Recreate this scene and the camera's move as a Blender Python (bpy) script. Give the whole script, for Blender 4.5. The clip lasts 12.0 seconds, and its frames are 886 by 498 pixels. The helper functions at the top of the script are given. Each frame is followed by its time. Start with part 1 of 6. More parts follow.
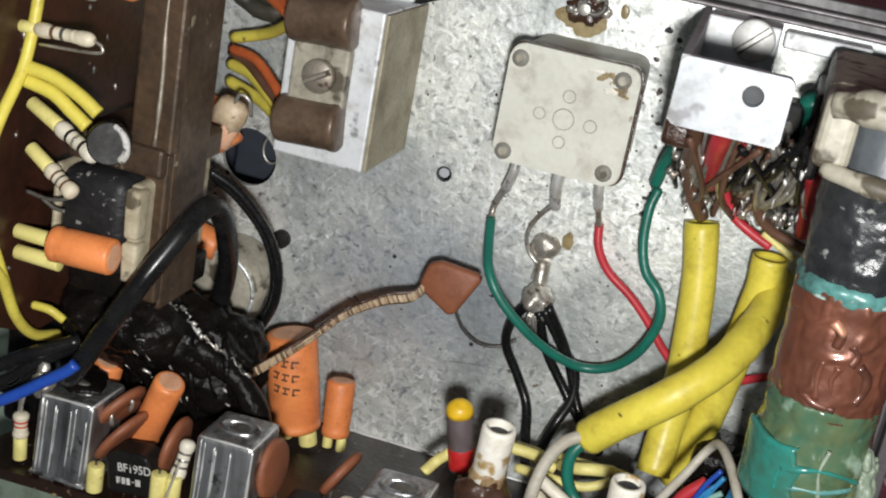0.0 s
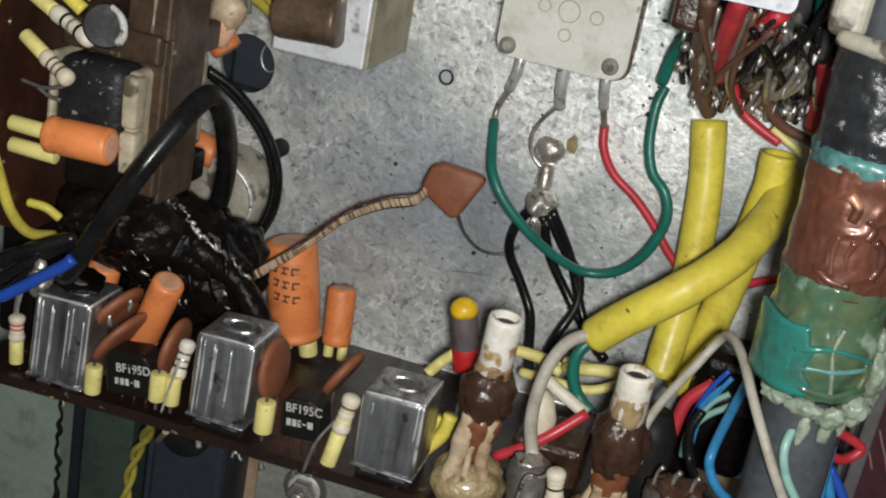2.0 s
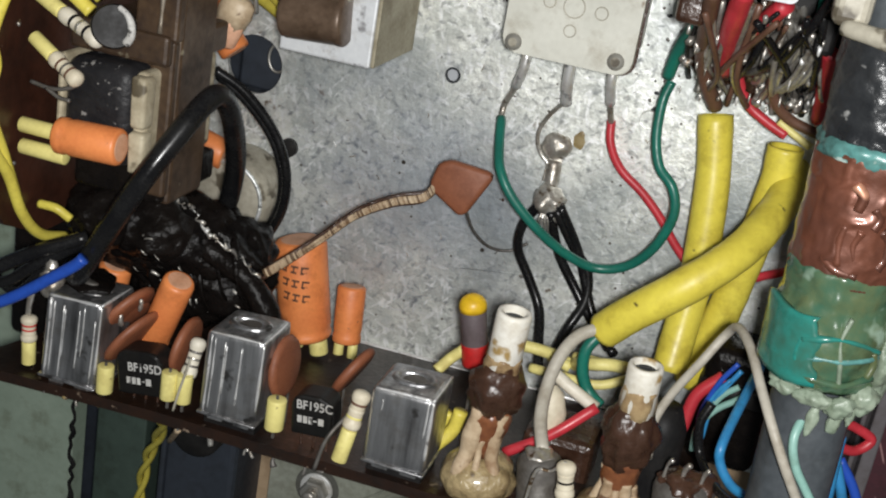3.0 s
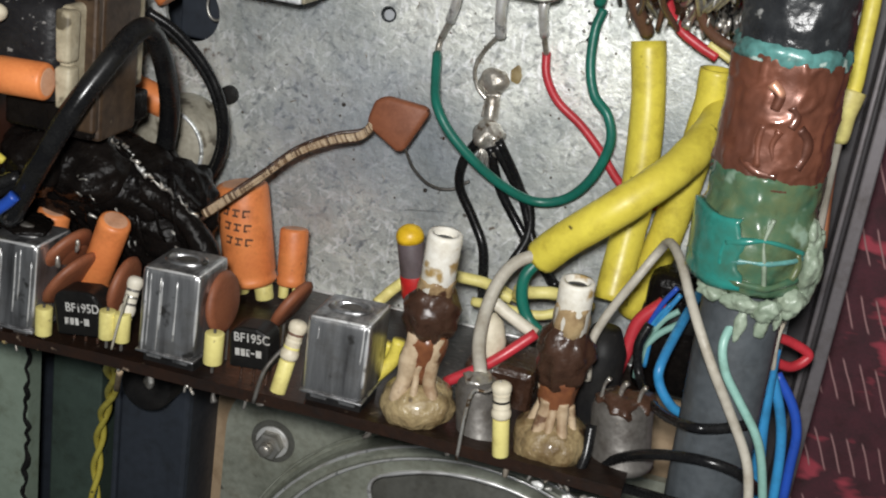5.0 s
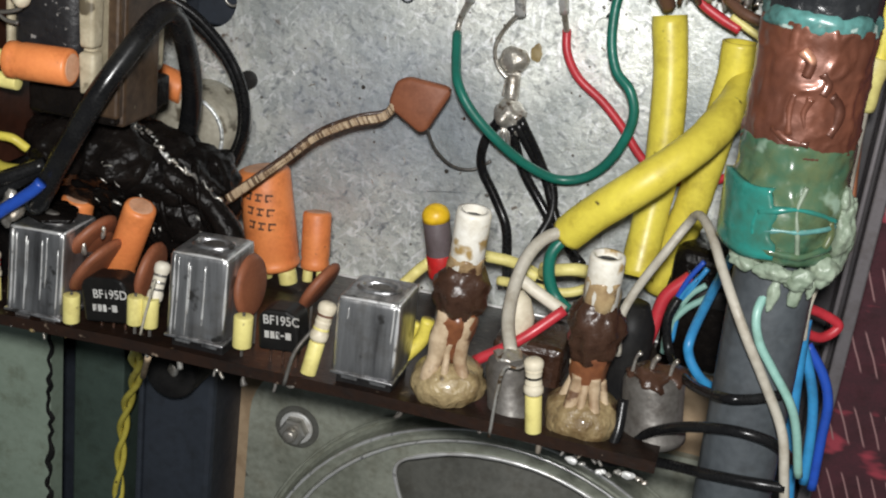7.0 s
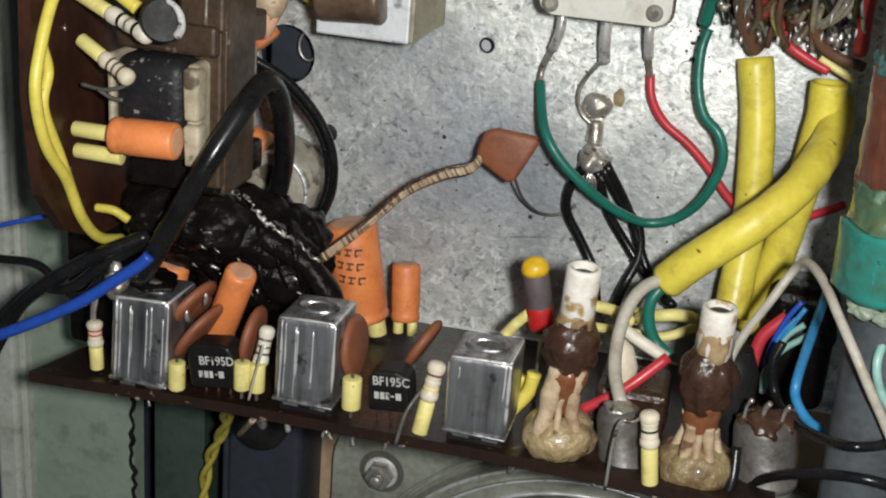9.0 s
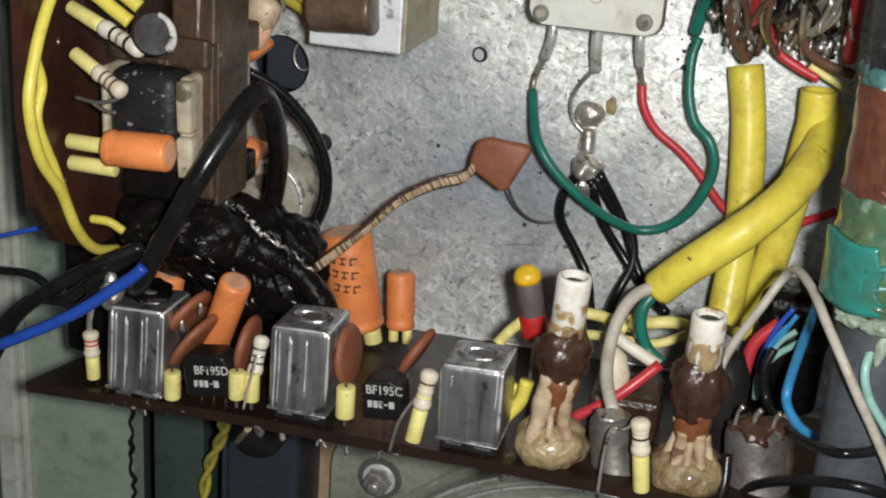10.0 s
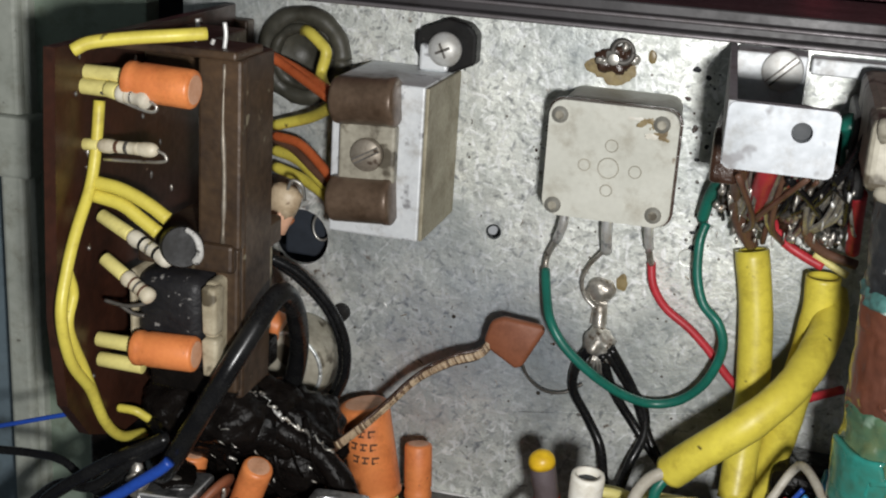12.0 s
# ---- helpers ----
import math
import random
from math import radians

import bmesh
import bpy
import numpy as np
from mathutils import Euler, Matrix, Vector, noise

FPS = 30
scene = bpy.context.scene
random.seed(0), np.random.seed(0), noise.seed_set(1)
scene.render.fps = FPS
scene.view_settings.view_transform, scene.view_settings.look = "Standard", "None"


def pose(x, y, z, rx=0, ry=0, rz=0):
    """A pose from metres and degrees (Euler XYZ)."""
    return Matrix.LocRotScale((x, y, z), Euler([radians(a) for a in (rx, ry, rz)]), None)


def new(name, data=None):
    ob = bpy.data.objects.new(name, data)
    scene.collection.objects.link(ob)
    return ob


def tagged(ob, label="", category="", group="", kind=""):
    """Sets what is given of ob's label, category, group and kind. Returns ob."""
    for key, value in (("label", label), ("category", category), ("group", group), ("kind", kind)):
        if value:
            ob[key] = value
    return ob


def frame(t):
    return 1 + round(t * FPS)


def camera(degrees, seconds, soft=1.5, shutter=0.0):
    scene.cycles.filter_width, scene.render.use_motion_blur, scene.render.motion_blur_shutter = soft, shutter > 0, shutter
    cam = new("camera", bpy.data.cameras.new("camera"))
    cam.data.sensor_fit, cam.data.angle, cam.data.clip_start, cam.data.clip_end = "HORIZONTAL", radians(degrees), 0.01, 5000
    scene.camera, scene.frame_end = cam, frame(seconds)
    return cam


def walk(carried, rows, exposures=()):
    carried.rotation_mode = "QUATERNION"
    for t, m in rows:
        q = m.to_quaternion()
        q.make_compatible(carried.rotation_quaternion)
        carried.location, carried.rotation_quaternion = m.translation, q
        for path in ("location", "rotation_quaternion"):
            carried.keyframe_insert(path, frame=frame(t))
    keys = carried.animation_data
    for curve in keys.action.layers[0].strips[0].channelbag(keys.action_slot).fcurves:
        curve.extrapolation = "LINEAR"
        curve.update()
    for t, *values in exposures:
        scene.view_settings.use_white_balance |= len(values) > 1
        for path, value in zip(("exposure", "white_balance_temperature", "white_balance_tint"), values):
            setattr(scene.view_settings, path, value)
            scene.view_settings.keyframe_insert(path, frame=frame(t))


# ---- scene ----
cam = camera(39.09, 12.0, soft=2.1)
PATH = [
    (0, (0.05187, 0.07313, 0.19936), (-16.8, 17.337, 10.582)),
    (0.5, (0.05124, 0.06951, 0.1881), (-16.936, 17.683, 10.254)),
    (1, (0.05049, 0.07015, 0.19258), (-16.933, 18.245, 10.001)),
    (1.5, (0.05065, 0.06747, 0.19913), (-16.424, 17.667, 10.837)),
    (2, (0.05226, 0.06071, 0.20018), (-17.953, 16.869, 10.577)),
    (2.5, (0.0527, 0.05997, 0.20055), (-18.001, 16.944, 9.928)),
    (3, (0.05318, 0.05996, 0.20111), (-17.987, 17.168, 9.77)),
    (3.5, (0.05411, 0.05825, 0.20067), (-18.084, 16.879, 9.554)),
    (3.7, (0.0549, 0.05783, 0.2002), (-18.359, 16.642, 9.455)),
    (5.3, (0.06402, 0.05052, 0.20223), (-18.342, 16.069, 7.826)),
    (5.5, (0.06362, 0.05128, 0.20205), (-18.474, 16.005, 7.624)),
    (6, (0.06419, 0.05066, 0.20211), (-18.494, 16.049, 7.645)),
    (6.5, (0.06364, 0.05002, 0.20192), (-18.441, 15.937, 7.478)),
    (7, (0.06016, 0.04872, 0.20356), (-19.005, 15.849, 7.003)),
    (7.5, (0.05037, 0.04951, 0.20805), (-19.538, 15.945, 5.815)),
    (7.7, (0.04701, 0.05053, 0.20841), (-19.85, 15.535, 4.944)),
    (9.3, (0.04482, 0.05573, 0.20586), (-19.563, 15.136, 4.491)),
    (9.5, (0.04574, 0.05598, 0.20615), (-19.626, 15.273, 4.363)),
    (10, (0.04707, 0.0567, 0.20629), (-19.583, 15.351, 4.139)),
    (10.5, (0.04738, 0.06089, 0.20535), (-19.161, 15.168, 3.648)),
    (11, (0.04683, 0.06783, 0.20499), (-18.705, 15.069, 3.033)),
    (11.5, (0.04545, 0.07357, 0.20681), (-18.184, 15.683, 3.149)),
    (12, (0.04488, 0.07774, 0.20582), (-17.089, 15.778, 3.625)),
]
walk(cam, [(t, pose(*eye, *turn)) for t, eye, turn in PATH], [(0, 0.16), (0.5, 0.14), (1, -0.28), (1.5, -0.36), (2, -0.18), (2.5, 0.0), (3.5, 0.03), (5.5, 0.05), (7.5, 0.18), (9.5, 0.07), (10.5, 0.08), (11.5, 0.0), (12, -0.12)])

# ---- light: the phone's small white lamp beside the lens, and a dim room ----
world = bpy.data.worlds.new("room")
scene.world = world
world.use_nodes = True
world.node_tree.nodes["Background"].inputs["Color"].default_value = (0.85, 0.95, 1.0, 1)
world.node_tree.nodes["Background"].inputs["Strength"].default_value = 0.065
flash = bpy.data.lights.new("flash", "POINT")
flash.energy, flash.shadow_soft_size, flash.color = 1.74, 0.005, (0.99, 0.985, 0.97)
new("flash", flash).location = (0.0610, 0.0630, 0.2120)
scene.view_settings.exposure = 0.0

MM = 0.001
V = Vector


# ---- materials ----
def mat(name, col, col2=None, rough=0.5, metal=0.0, grain=900.0, bump=0.15, spots=None, spot_size=2500.0, spot_at=0.66, coat=0.0, rough2=None, patch=None, stretch=None, depth=0.0002, shine=0.5, grime=0.5):
    """A surface with two colours mixed by a coarse and a fine noise, spots of dirt, a film of grime, and a fine relief."""
    m = bpy.data.materials.new(name)
    m.use_nodes = True
    n, l = m.node_tree.nodes, m.node_tree.links
    b = n["Principled BSDF"]
    tc = n.new("ShaderNodeTexCoord")
    big, fine = n.new("ShaderNodeTexNoise"), n.new("ShaderNodeTexNoise")
    big.inputs["Scale"].default_value, big.inputs["Detail"].default_value = patch or grain * 0.25, 5
    fine.inputs["Scale"].default_value, fine.inputs["Detail"].default_value = grain * 2.2, 6
    who, shift = n.new("ShaderNodeObjectInfo"), n.new("ShaderNodeVectorMath")
    shift.operation = "ADD"
    l.new(tc.outputs["Object"], shift.inputs[0])
    l.new(who.outputs["Random"], shift.inputs[1])
    place = where = shift.outputs[0]
    if stretch:
        mp = n.new("ShaderNodeMapping")
        mp.inputs["Scale"].default_value = stretch
        l.new(where, mp.inputs["Vector"])
        where = mp.outputs["Vector"]
    for x in (big, fine):
        l.new(where, x.inputs["Vector"])
    add = n.new("ShaderNodeMath")
    add.operation = "MULTIPLY_ADD"
    l.new(fine.outputs["Fac"], add.inputs[0])
    add.inputs[1].default_value = 0.6
    l.new(big.outputs["Fac"], add.inputs[2])
    ramp = n.new("ShaderNodeMapRange")
    ramp.inputs["From Min"].default_value, ramp.inputs["From Max"].default_value = 0.55, 1.05
    l.new(add.outputs[0], ramp.inputs["Value"])
    mix = n.new("ShaderNodeMix")
    mix.data_type = "RGBA"
    mix.inputs["A"].default_value = (*col, 1)
    mix.inputs["B"].default_value = (*(col2 or [c * 0.75 for c in col]), 1)
    l.new(ramp.outputs[0], mix.inputs["Factor"])
    out = mix.outputs["Result"]
    if spots:
        v = n.new("ShaderNodeTexNoise")
        v.inputs["Scale"].default_value, v.inputs["Detail"].default_value = spot_size, 3
        l.new(place, v.inputs["Vector"])
        r = n.new("ShaderNodeMapRange")
        r.inputs["From Min"].default_value, r.inputs["From Max"].default_value = spot_at, spot_at + 0.06
        l.new(v.outputs["Fac"], r.inputs["Value"])
        mx = n.new("ShaderNodeMix")
        mx.data_type = "RGBA"
        l.new(out, mx.inputs["A"])
        mx.inputs["B"].default_value = (*spots, 1)
        l.new(r.outputs[0], mx.inputs["Factor"])
        out = mx.outputs["Result"]
    if grime:
        g, gr = n.new("ShaderNodeTexNoise"), n.new("ShaderNodeMapRange")
        g.inputs["Scale"].default_value, g.inputs["Detail"].default_value, g.inputs["Roughness"].default_value = 210, 8, 0.68
        l.new(place, g.inputs["Vector"])
        gr.inputs["From Min"].default_value, gr.inputs["From Max"].default_value, gr.inputs["To Max"].default_value = 0.50, 0.70, grime
        l.new(g.outputs["Fac"], gr.inputs["Value"])
        gm = n.new("ShaderNodeMix")
        gm.data_type, gm.blend_type = "RGBA", "MULTIPLY"
        l.new(out, gm.inputs["A"])
        gm.inputs["B"].default_value = (0.42, 0.35, 0.26, 1)
        l.new(gr.outputs[0], gm.inputs["Factor"])
        out = gm.outputs["Result"]
    l.new(out, b.inputs["Base Color"])
    rr = n.new("ShaderNodeMapRange")
    rr.inputs["To Min"].default_value, rr.inputs["To Max"].default_value = rough, rough2 if rough2 is not None else min(1, rough + 0.18)
    l.new(ramp.outputs[0], rr.inputs["Value"])
    l.new(rr.outputs[0], b.inputs["Roughness"])
    b.inputs["Metallic"].default_value = metal
    b.inputs["Specular IOR Level"].default_value = shine
    b.inputs["Coat Weight"].default_value = coat
    b.inputs["Coat Roughness"].default_value = 0.12
    if bump:
        bp = n.new("ShaderNodeBump")
        bp.inputs["Strength"].default_value, bp.inputs["Distance"].default_value = bump, depth
        l.new(add.outputs[0], bp.inputs["Height"])
        l.new(bp.outputs["Normal"], b.inputs["Normal"])
    return m


def plate_material():
    """Old galvanised sheet: cloudy patches, small spangles, scratches, pits and rust specks."""
    m = mat("galvanised_steel", (0.95, 0.96, 0.90), (0.53, 0.555, 0.525), 0.40, 0.63, 430, 0.55, (0.24, 0.18, 0.13), 420, 0.69, patch=150, rough2=0.62, depth=0.0003, grime=0.0)
    n, l = m.node_tree.nodes, m.node_tree.links
    b = n["Principled BSDF"]
    tc = n.new("ShaderNodeTexCoord")

    def over(factor, colour, kind="MIX"):
        mx = n.new("ShaderNodeMix")
        mx.data_type, mx.blend_type = "RGBA", kind
        l.new(b.inputs["Base Color"].links[0].from_socket, mx.inputs["A"])
        if isinstance(colour, tuple):
            mx.inputs["B"].default_value = (*colour, 1)
        else:
            l.new(colour, mx.inputs["B"])
        if isinstance(factor, float):
            mx.inputs["Factor"].default_value = factor
        else:
            l.new(factor, mx.inputs["Factor"])
        l.new(mx.outputs["Result"], b.inputs["Base Color"])

    def limits(value, lo, hi):
        r = n.new("ShaderNodeMapRange")
        r.inputs["From Min"].default_value, r.inputs["From Max"].default_value = lo, hi
        l.new(value, r.inputs["Value"])
        return r.outputs[0]

    sp = n.new("ShaderNodeTexVoronoi")
    sp.inputs["Scale"].default_value = 640
    jit, jadd = n.new("ShaderNodeTexNoise"), n.new("ShaderNodeVectorMath")
    jit.inputs["Scale"].default_value, jit.inputs["Detail"].default_value = 1500, 4
    jadd.operation = "MULTIPLY_ADD"
    jadd.inputs[1].default_value = (0.0032, 0.0032, 0.0032)
    l.new(tc.outputs["Object"], jit.inputs["Vector"])
    l.new(jit.outputs["Color"], jadd.inputs[0])
    l.new(tc.outputs["Object"], jadd.inputs[2])
    l.new(jadd.outputs[0], sp.inputs["Vector"])
    bw = n.new("ShaderNodeRGBToBW")
    l.new(sp.outputs["Color"], bw.inputs[0])
    grey = n.new("ShaderNodeMapRange")
    grey.inputs["To Min"].default_value, grey.inputs["To Max"].default_value = 0.42, 1.4
    l.new(bw.outputs[0], grey.inputs["Value"])
    over(0.44, grey.outputs[0], "MULTIPLY")
    LIGHT, DARK = (0.92, 0.93, 0.92), (0.26, 0.27, 0.27)
    for turn, scale, tone in ((12, (240, 760, 60), LIGHT), (-48, (300, 980, 80), LIGHT), (80, (230, 800, 50), LIGHT), (35, (360, 760, 60), DARK), (-25, (420, 900, 80), DARK), (-70, (340, 700, 60), DARK)):
        spin, mp, nz = n.new("ShaderNodeMapping"), n.new("ShaderNodeMapping"), n.new("ShaderNodeTexNoise")
        spin.inputs["Rotation"].default_value, mp.inputs["Scale"].default_value = (0, 0, radians(turn)), scale
        nz.inputs["Scale"].default_value, nz.inputs["Detail"].default_value = 1.0, 3
        l.new(tc.outputs["Object"], spin.inputs["Vector"])
        l.new(spin.outputs["Vector"], mp.inputs["Vector"])
        l.new(mp.outputs["Vector"], nz.inputs["Vector"])
        over(limits(nz.outputs["Fac"], 0.58, 0.67) if tone is LIGHT else limits(nz.outputs["Fac"], 0.60, 0.74), tone)
    cloud = n.new("ShaderNodeTexNoise")
    cloud.inputs["Scale"].default_value, cloud.inputs["Detail"].default_value = 34, 6
    l.new(tc.outputs["Object"], cloud.inputs["Vector"])
    over(limits(cloud.outputs["Fac"], 0.45, 0.68), (0.30, 0.33, 0.335))
    # dull blue smudge; the lamp's fall-off to the lower left is painted in too
    mark, far, rag = n.new("ShaderNodeMapping"), n.new("ShaderNodeVectorMath"), n.new("ShaderNodeTexNoise")
    mark.inputs["Location"].default_value, mark.inputs["Scale"].default_value = (0.45, 0.55, 0), (36, 46, 36)
    far.operation = "LENGTH"
    rag.inputs["Scale"].default_value, rag.inputs["Detail"].default_value = 130, 6
    l.new(tc.outputs["Object"], mark.inputs["Vector"])
    l.new(mark.outputs["Vector"], far.inputs[0])
    l.new(tc.outputs["Object"], rag.inputs["Vector"])
    sumr = n.new("ShaderNodeMath")
    sumr.operation = "MULTIPLY_ADD"
    sumr.inputs[1].default_value = 1.9
    l.new(rag.outputs["Fac"], sumr.inputs[0])
    l.new(far.outputs["Value"], sumr.inputs[2])
    fade = n.new("ShaderNodeMapRange")
    fade.inputs["From Min"].default_value, fade.inputs["From Max"].default_value, fade.inputs["To Min"].default_value, fade.inputs["To Max"].default_value = 1.25, 2.1, 0.5, 0.0
    l.new(sumr.outputs[0], fade.inputs["Value"])
    over(fade.outputs[0], (0.27, 0.31, 0.38))
    for scale, size, colour in ((150, 0.06, (0.05, 0.042, 0.034)), (400, 0.085, (0.12, 0.105, 0.09))):
        pit = n.new("ShaderNodeTexVoronoi")
        pit.inputs["Scale"].default_value = scale
        l.new(tc.outputs["Object"], pit.inputs["Vector"])
        pick = n.new("ShaderNodeRGBToBW")
        l.new(pit.outputs["Color"], pick.inputs[0])
        few = limits(pick.outputs[0], 0.60, 0.64)
        near = n.new("ShaderNodeMapRange")
        near.inputs["From Min"].default_value, near.inputs["From Max"].default_value = size * 1.3, size
        l.new(pit.outputs["Distance"], near.inputs["Value"])
        mul = n.new("ShaderNodeMath")
        mul.operation = "MULTIPLY"
        l.new(few, mul.inputs[0])
        l.new(near.outputs[0], mul.inputs[1])
        over(mul.outputs[0], colour)
    return m


PLATE = plate_material()
ALU = mat("bare_aluminium", (0.80, 0.82, 0.83), (0.62, 0.64, 0.66), 0.45, 0.3, 420, 0.25, (0.28, 0.28, 0.29), 260, 0.63)
DULL_ALU = mat("dull_mottled_aluminium", (0.54, 0.56, 0.59), (0.42, 0.44, 0.46), 0.55, 0.3, 300, 0.3, (0.27, 0.27, 0.28), 200, 0.64)
GREY_SIDE = mat("tan_aluminium_side", (0.42, 0.38, 0.28), (0.26, 0.23, 0.16), 0.55, 0.3, 600, 0.2)
TIN = mat("scratched_tin_can", (0.80, 0.80, 0.81), (0.13, 0.13, 0.135), 0.26, 0.9, 420, 0.8, (0.12, 0.115, 0.11), 240, 0.64, stretch=(1.0, 0.09, 1.0), patch=330, rough2=0.42)
# paler tin for bright metal parts and for painted highlights
TIN_PALE = mat("pale_bright_tin", (0.92, 0.92, 0.90), (0.70, 0.70, 0.70), 0.3, 0.6, 700, 0.2, (0.4, 0.4, 0.4), 500, 0.62)
GLOSS_BLACK = mat("glossy_black_moulding", (0.006, 0.006, 0.006), (0.012, 0.011, 0.010), 0.3, 0, 500, 0.3, (0.06, 0.05, 0.045), 600, 0.72, shine=0.3)
STEEL = mat("steel_screw", (0.60, 0.59, 0.55), (0.42, 0.40, 0.36), 0.32, 0.8, 900, 0.2)
SOLDER = mat("solder", (0.74, 0.73, 0.69), (0.32, 0.28, 0.23), 0.28, 0.75, 900, 0.7, (0.14, 0.09, 0.05), 600, 0.62)
CREAM = mat("cream_grey_moulding", (0.62, 0.615, 0.545), (0.53, 0.525, 0.46), 0.5, 0, 500, 0.1, (0.25, 0.2, 0.14), 260, 0.72)
ORANGE = mat("orange_sleeve", (0.80, 0.27, 0.085), (0.68, 0.20, 0.06), 0.38, 0, 700, 0.1, (0.28, 0.11, 0.05), 900, 0.72)
ORANGE_TOP = mat("orange_seal", (0.72, 0.42, 0.28), (0.6, 0.3, 0.17), 0.5, 0, 900, 0.2)
YELLOW = mat("yellow_sleeving", (0.78, 0.67, 0.09), (0.62, 0.51, 0.06), 0.32, 0, 400, 0.08, (0.10, 0.07, 0.02), 330, 0.70)
PALE = mat("pale_yellow_sleeving", (0.78, 0.70, 0.26), (0.66, 0.58, 0.20), 0.42, 0, 700, 0.1, (0.2, 0.15, 0.06), 500, 0.72)
YWIRE = mat("yellow_insulation", (0.72, 0.62, 0.10), (0.60, 0.50, 0.08), 0.38, 0, 700, 0.1, (0.12, 0.09, 0.03), 360, 0.685)
BROWN_CER = mat("brown_ceramic", (0.27, 0.095, 0.045), (0.20, 0.065, 0.03), 0.48, 0, 800, 0.2)
PCB = mat("brown_paxolin_board", (0.055, 0.020, 0.012), (0.020, 0.008, 0.005), 0.3, 0, 300, 0.5, (0.22, 0.16, 0.11), 700, 0.74)
BLOCK = mat("dark_varnished_core", (0.095, 0.058, 0.032), (0.026, 0.014, 0.008), 0.4, 0.1, 330, 0.8, (0.22, 0.19, 0.13), 300, 0.66, patch=110)
BRONZE = mat("brown_lacquered_can", (0.19, 0.13, 0.09), (0.085, 0.055, 0.036), 0.28, 0.25, 420, 0.4, (0.3, 0.24, 0.18), 500, 0.72)
BLACK = mat("black_plastic", (0.009, 0.009, 0.010), (0.018, 0.017, 0.016), 0.42, 0, 700, 0.15, (0.08, 0.07, 0.06), 800, 0.72, shine=0.15)
DUSTY_TAPE = mat("dusty_black_tape", (0.010, 0.010, 0.012), (0.022, 0.021, 0.022), 0.32, 0, 400, 0.8, (0.24, 0.23, 0.22), 620, 0.645, depth=0.0004, shine=0.3)
# bright specks cover both white scratches and glints
SCUFFED = mat("scuffed_black_tape", (0.012, 0.013, 0.015), (0.03, 0.032, 0.034), 0.2, 0, 260, 0.9, (0.30, 0.30, 0.29), 330, 0.66, depth=0.0005)
RUBBER = mat("black_insulation", (0.006, 0.006, 0.007), (0.013, 0.013, 0.013), 0.17, 0, 900, 0.08, shine=0.3)
GREEN = mat("green_insulation", (0.012, 0.165, 0.12), (0.009, 0.12, 0.088), 0.32, 0, 700, 0.05)
RED = mat("red_insulation", (0.56, 0.04, 0.055), (0.44, 0.028, 0.04), 0.32, 0, 700, 0.05)
BLUE = mat("blue_insulation", (0.02, 0.085, 0.46), (0.015, 0.06, 0.34), 0.32, 0, 700, 0.05)
LBLUE = mat("light_blue_insulation", (0.04, 0.28, 0.55), (0.03, 0.2, 0.45), 0.32, 0, 700, 0.05)
TEAL = mat("pale_teal_insulation", (0.28, 0.48, 0.42), (0.2, 0.38, 0.33), 0.35, 0, 700, 0.05)
GREY = mat("grey_insulation", (0.50, 0.47, 0.40), (0.38, 0.35, 0.29), 0.42, 0, 600, 0.1)
WHITE = mat("white_insulation", (0.74, 0.70, 0.60), (0.6, 0.55, 0.44), 0.42, 0, 600, 0.1)
BROWN = mat("brown_insulation", (0.15, 0.075, 0.05), (0.10, 0.05, 0.03), 0.35, 0, 700, 0.08)
ORWIRE = mat("orange_insulation", (0.62, 0.15, 0.05), (0.48, 0.1, 0.03), 0.35, 0, 700, 0.08)
COPPER = mat("copper_wire", (0.62, 0.26, 0.14), (0.5, 0.2, 0.1), 0.35, 0.7, 900, 0.1)
BRAID = mat("tan_woven_sleeve", (0.20, 0.12, 0.06), (0.06, 0.032, 0.016), 0.5, 0, 1800, 0.6)
TUBE = mat("white_former", (0.80, 0.78, 0.72), (0.64, 0.60, 0.50), 0.4, 0, 500, 0.15, (0.36, 0.24, 0.09), 230, 0.60)
WAX = mat("dark_brown_wax", (0.028, 0.013, 0.008), (0.07, 0.035, 0.022), 0.2, 0, 260, 0.9, depth=0.0006)
AMBER = mat("amber_wax", (0.26, 0.10, 0.04), (0.12, 0.04, 0.02), 0.25, 0, 420, 0.6)
RESIN = mat("yellowish_resin", (0.40, 0.31, 0.165), (0.14, 0.088, 0.036), 0.25, 0, 420, 1.0, (0.055, 0.03, 0.015), 330, 0.64, 0.3, depth=0.0008)
LITZ = mat("cream_litz", (0.58, 0.46, 0.31), (0.26, 0.16, 0.085), 0.5, 0, 420, 0.5, (0.12, 0.06, 0.03), 300, 0.62)
CANGREY = mat("dull_grey_can", (0.19, 0.18, 0.165), (0.07, 0.062, 0.055), 0.42, 0.4, 500, 0.5, (0.3, 0.26, 0.2), 400, 0.68)
FERRITE = mat("dark_ferrite", (0.085, 0.096, 0.105), (0.034, 0.04, 0.046), 0.38, 0, 330, 0.5, (0.24, 0.25, 0.24), 420, 0.70, patch=90)
COIL = mat("copper_foil_under_tape", (0.25, 0.088, 0.05), (0.075, 0.028, 0.018), 0.34, 0.35, 110, 0.5, (0.55, 0.27, 0.17), 150, 0.66, 0.8, depth=0.0007, patch=75)
GWAX = mat("green_wax", (0.025, 0.11, 0.075), (0.12, 0.14, 0.06), 0.16, 0, 220, 0.8, (0.24, 0.33, 0.25), 170, 0.66, 0.6, patch=95, grime=0.8)
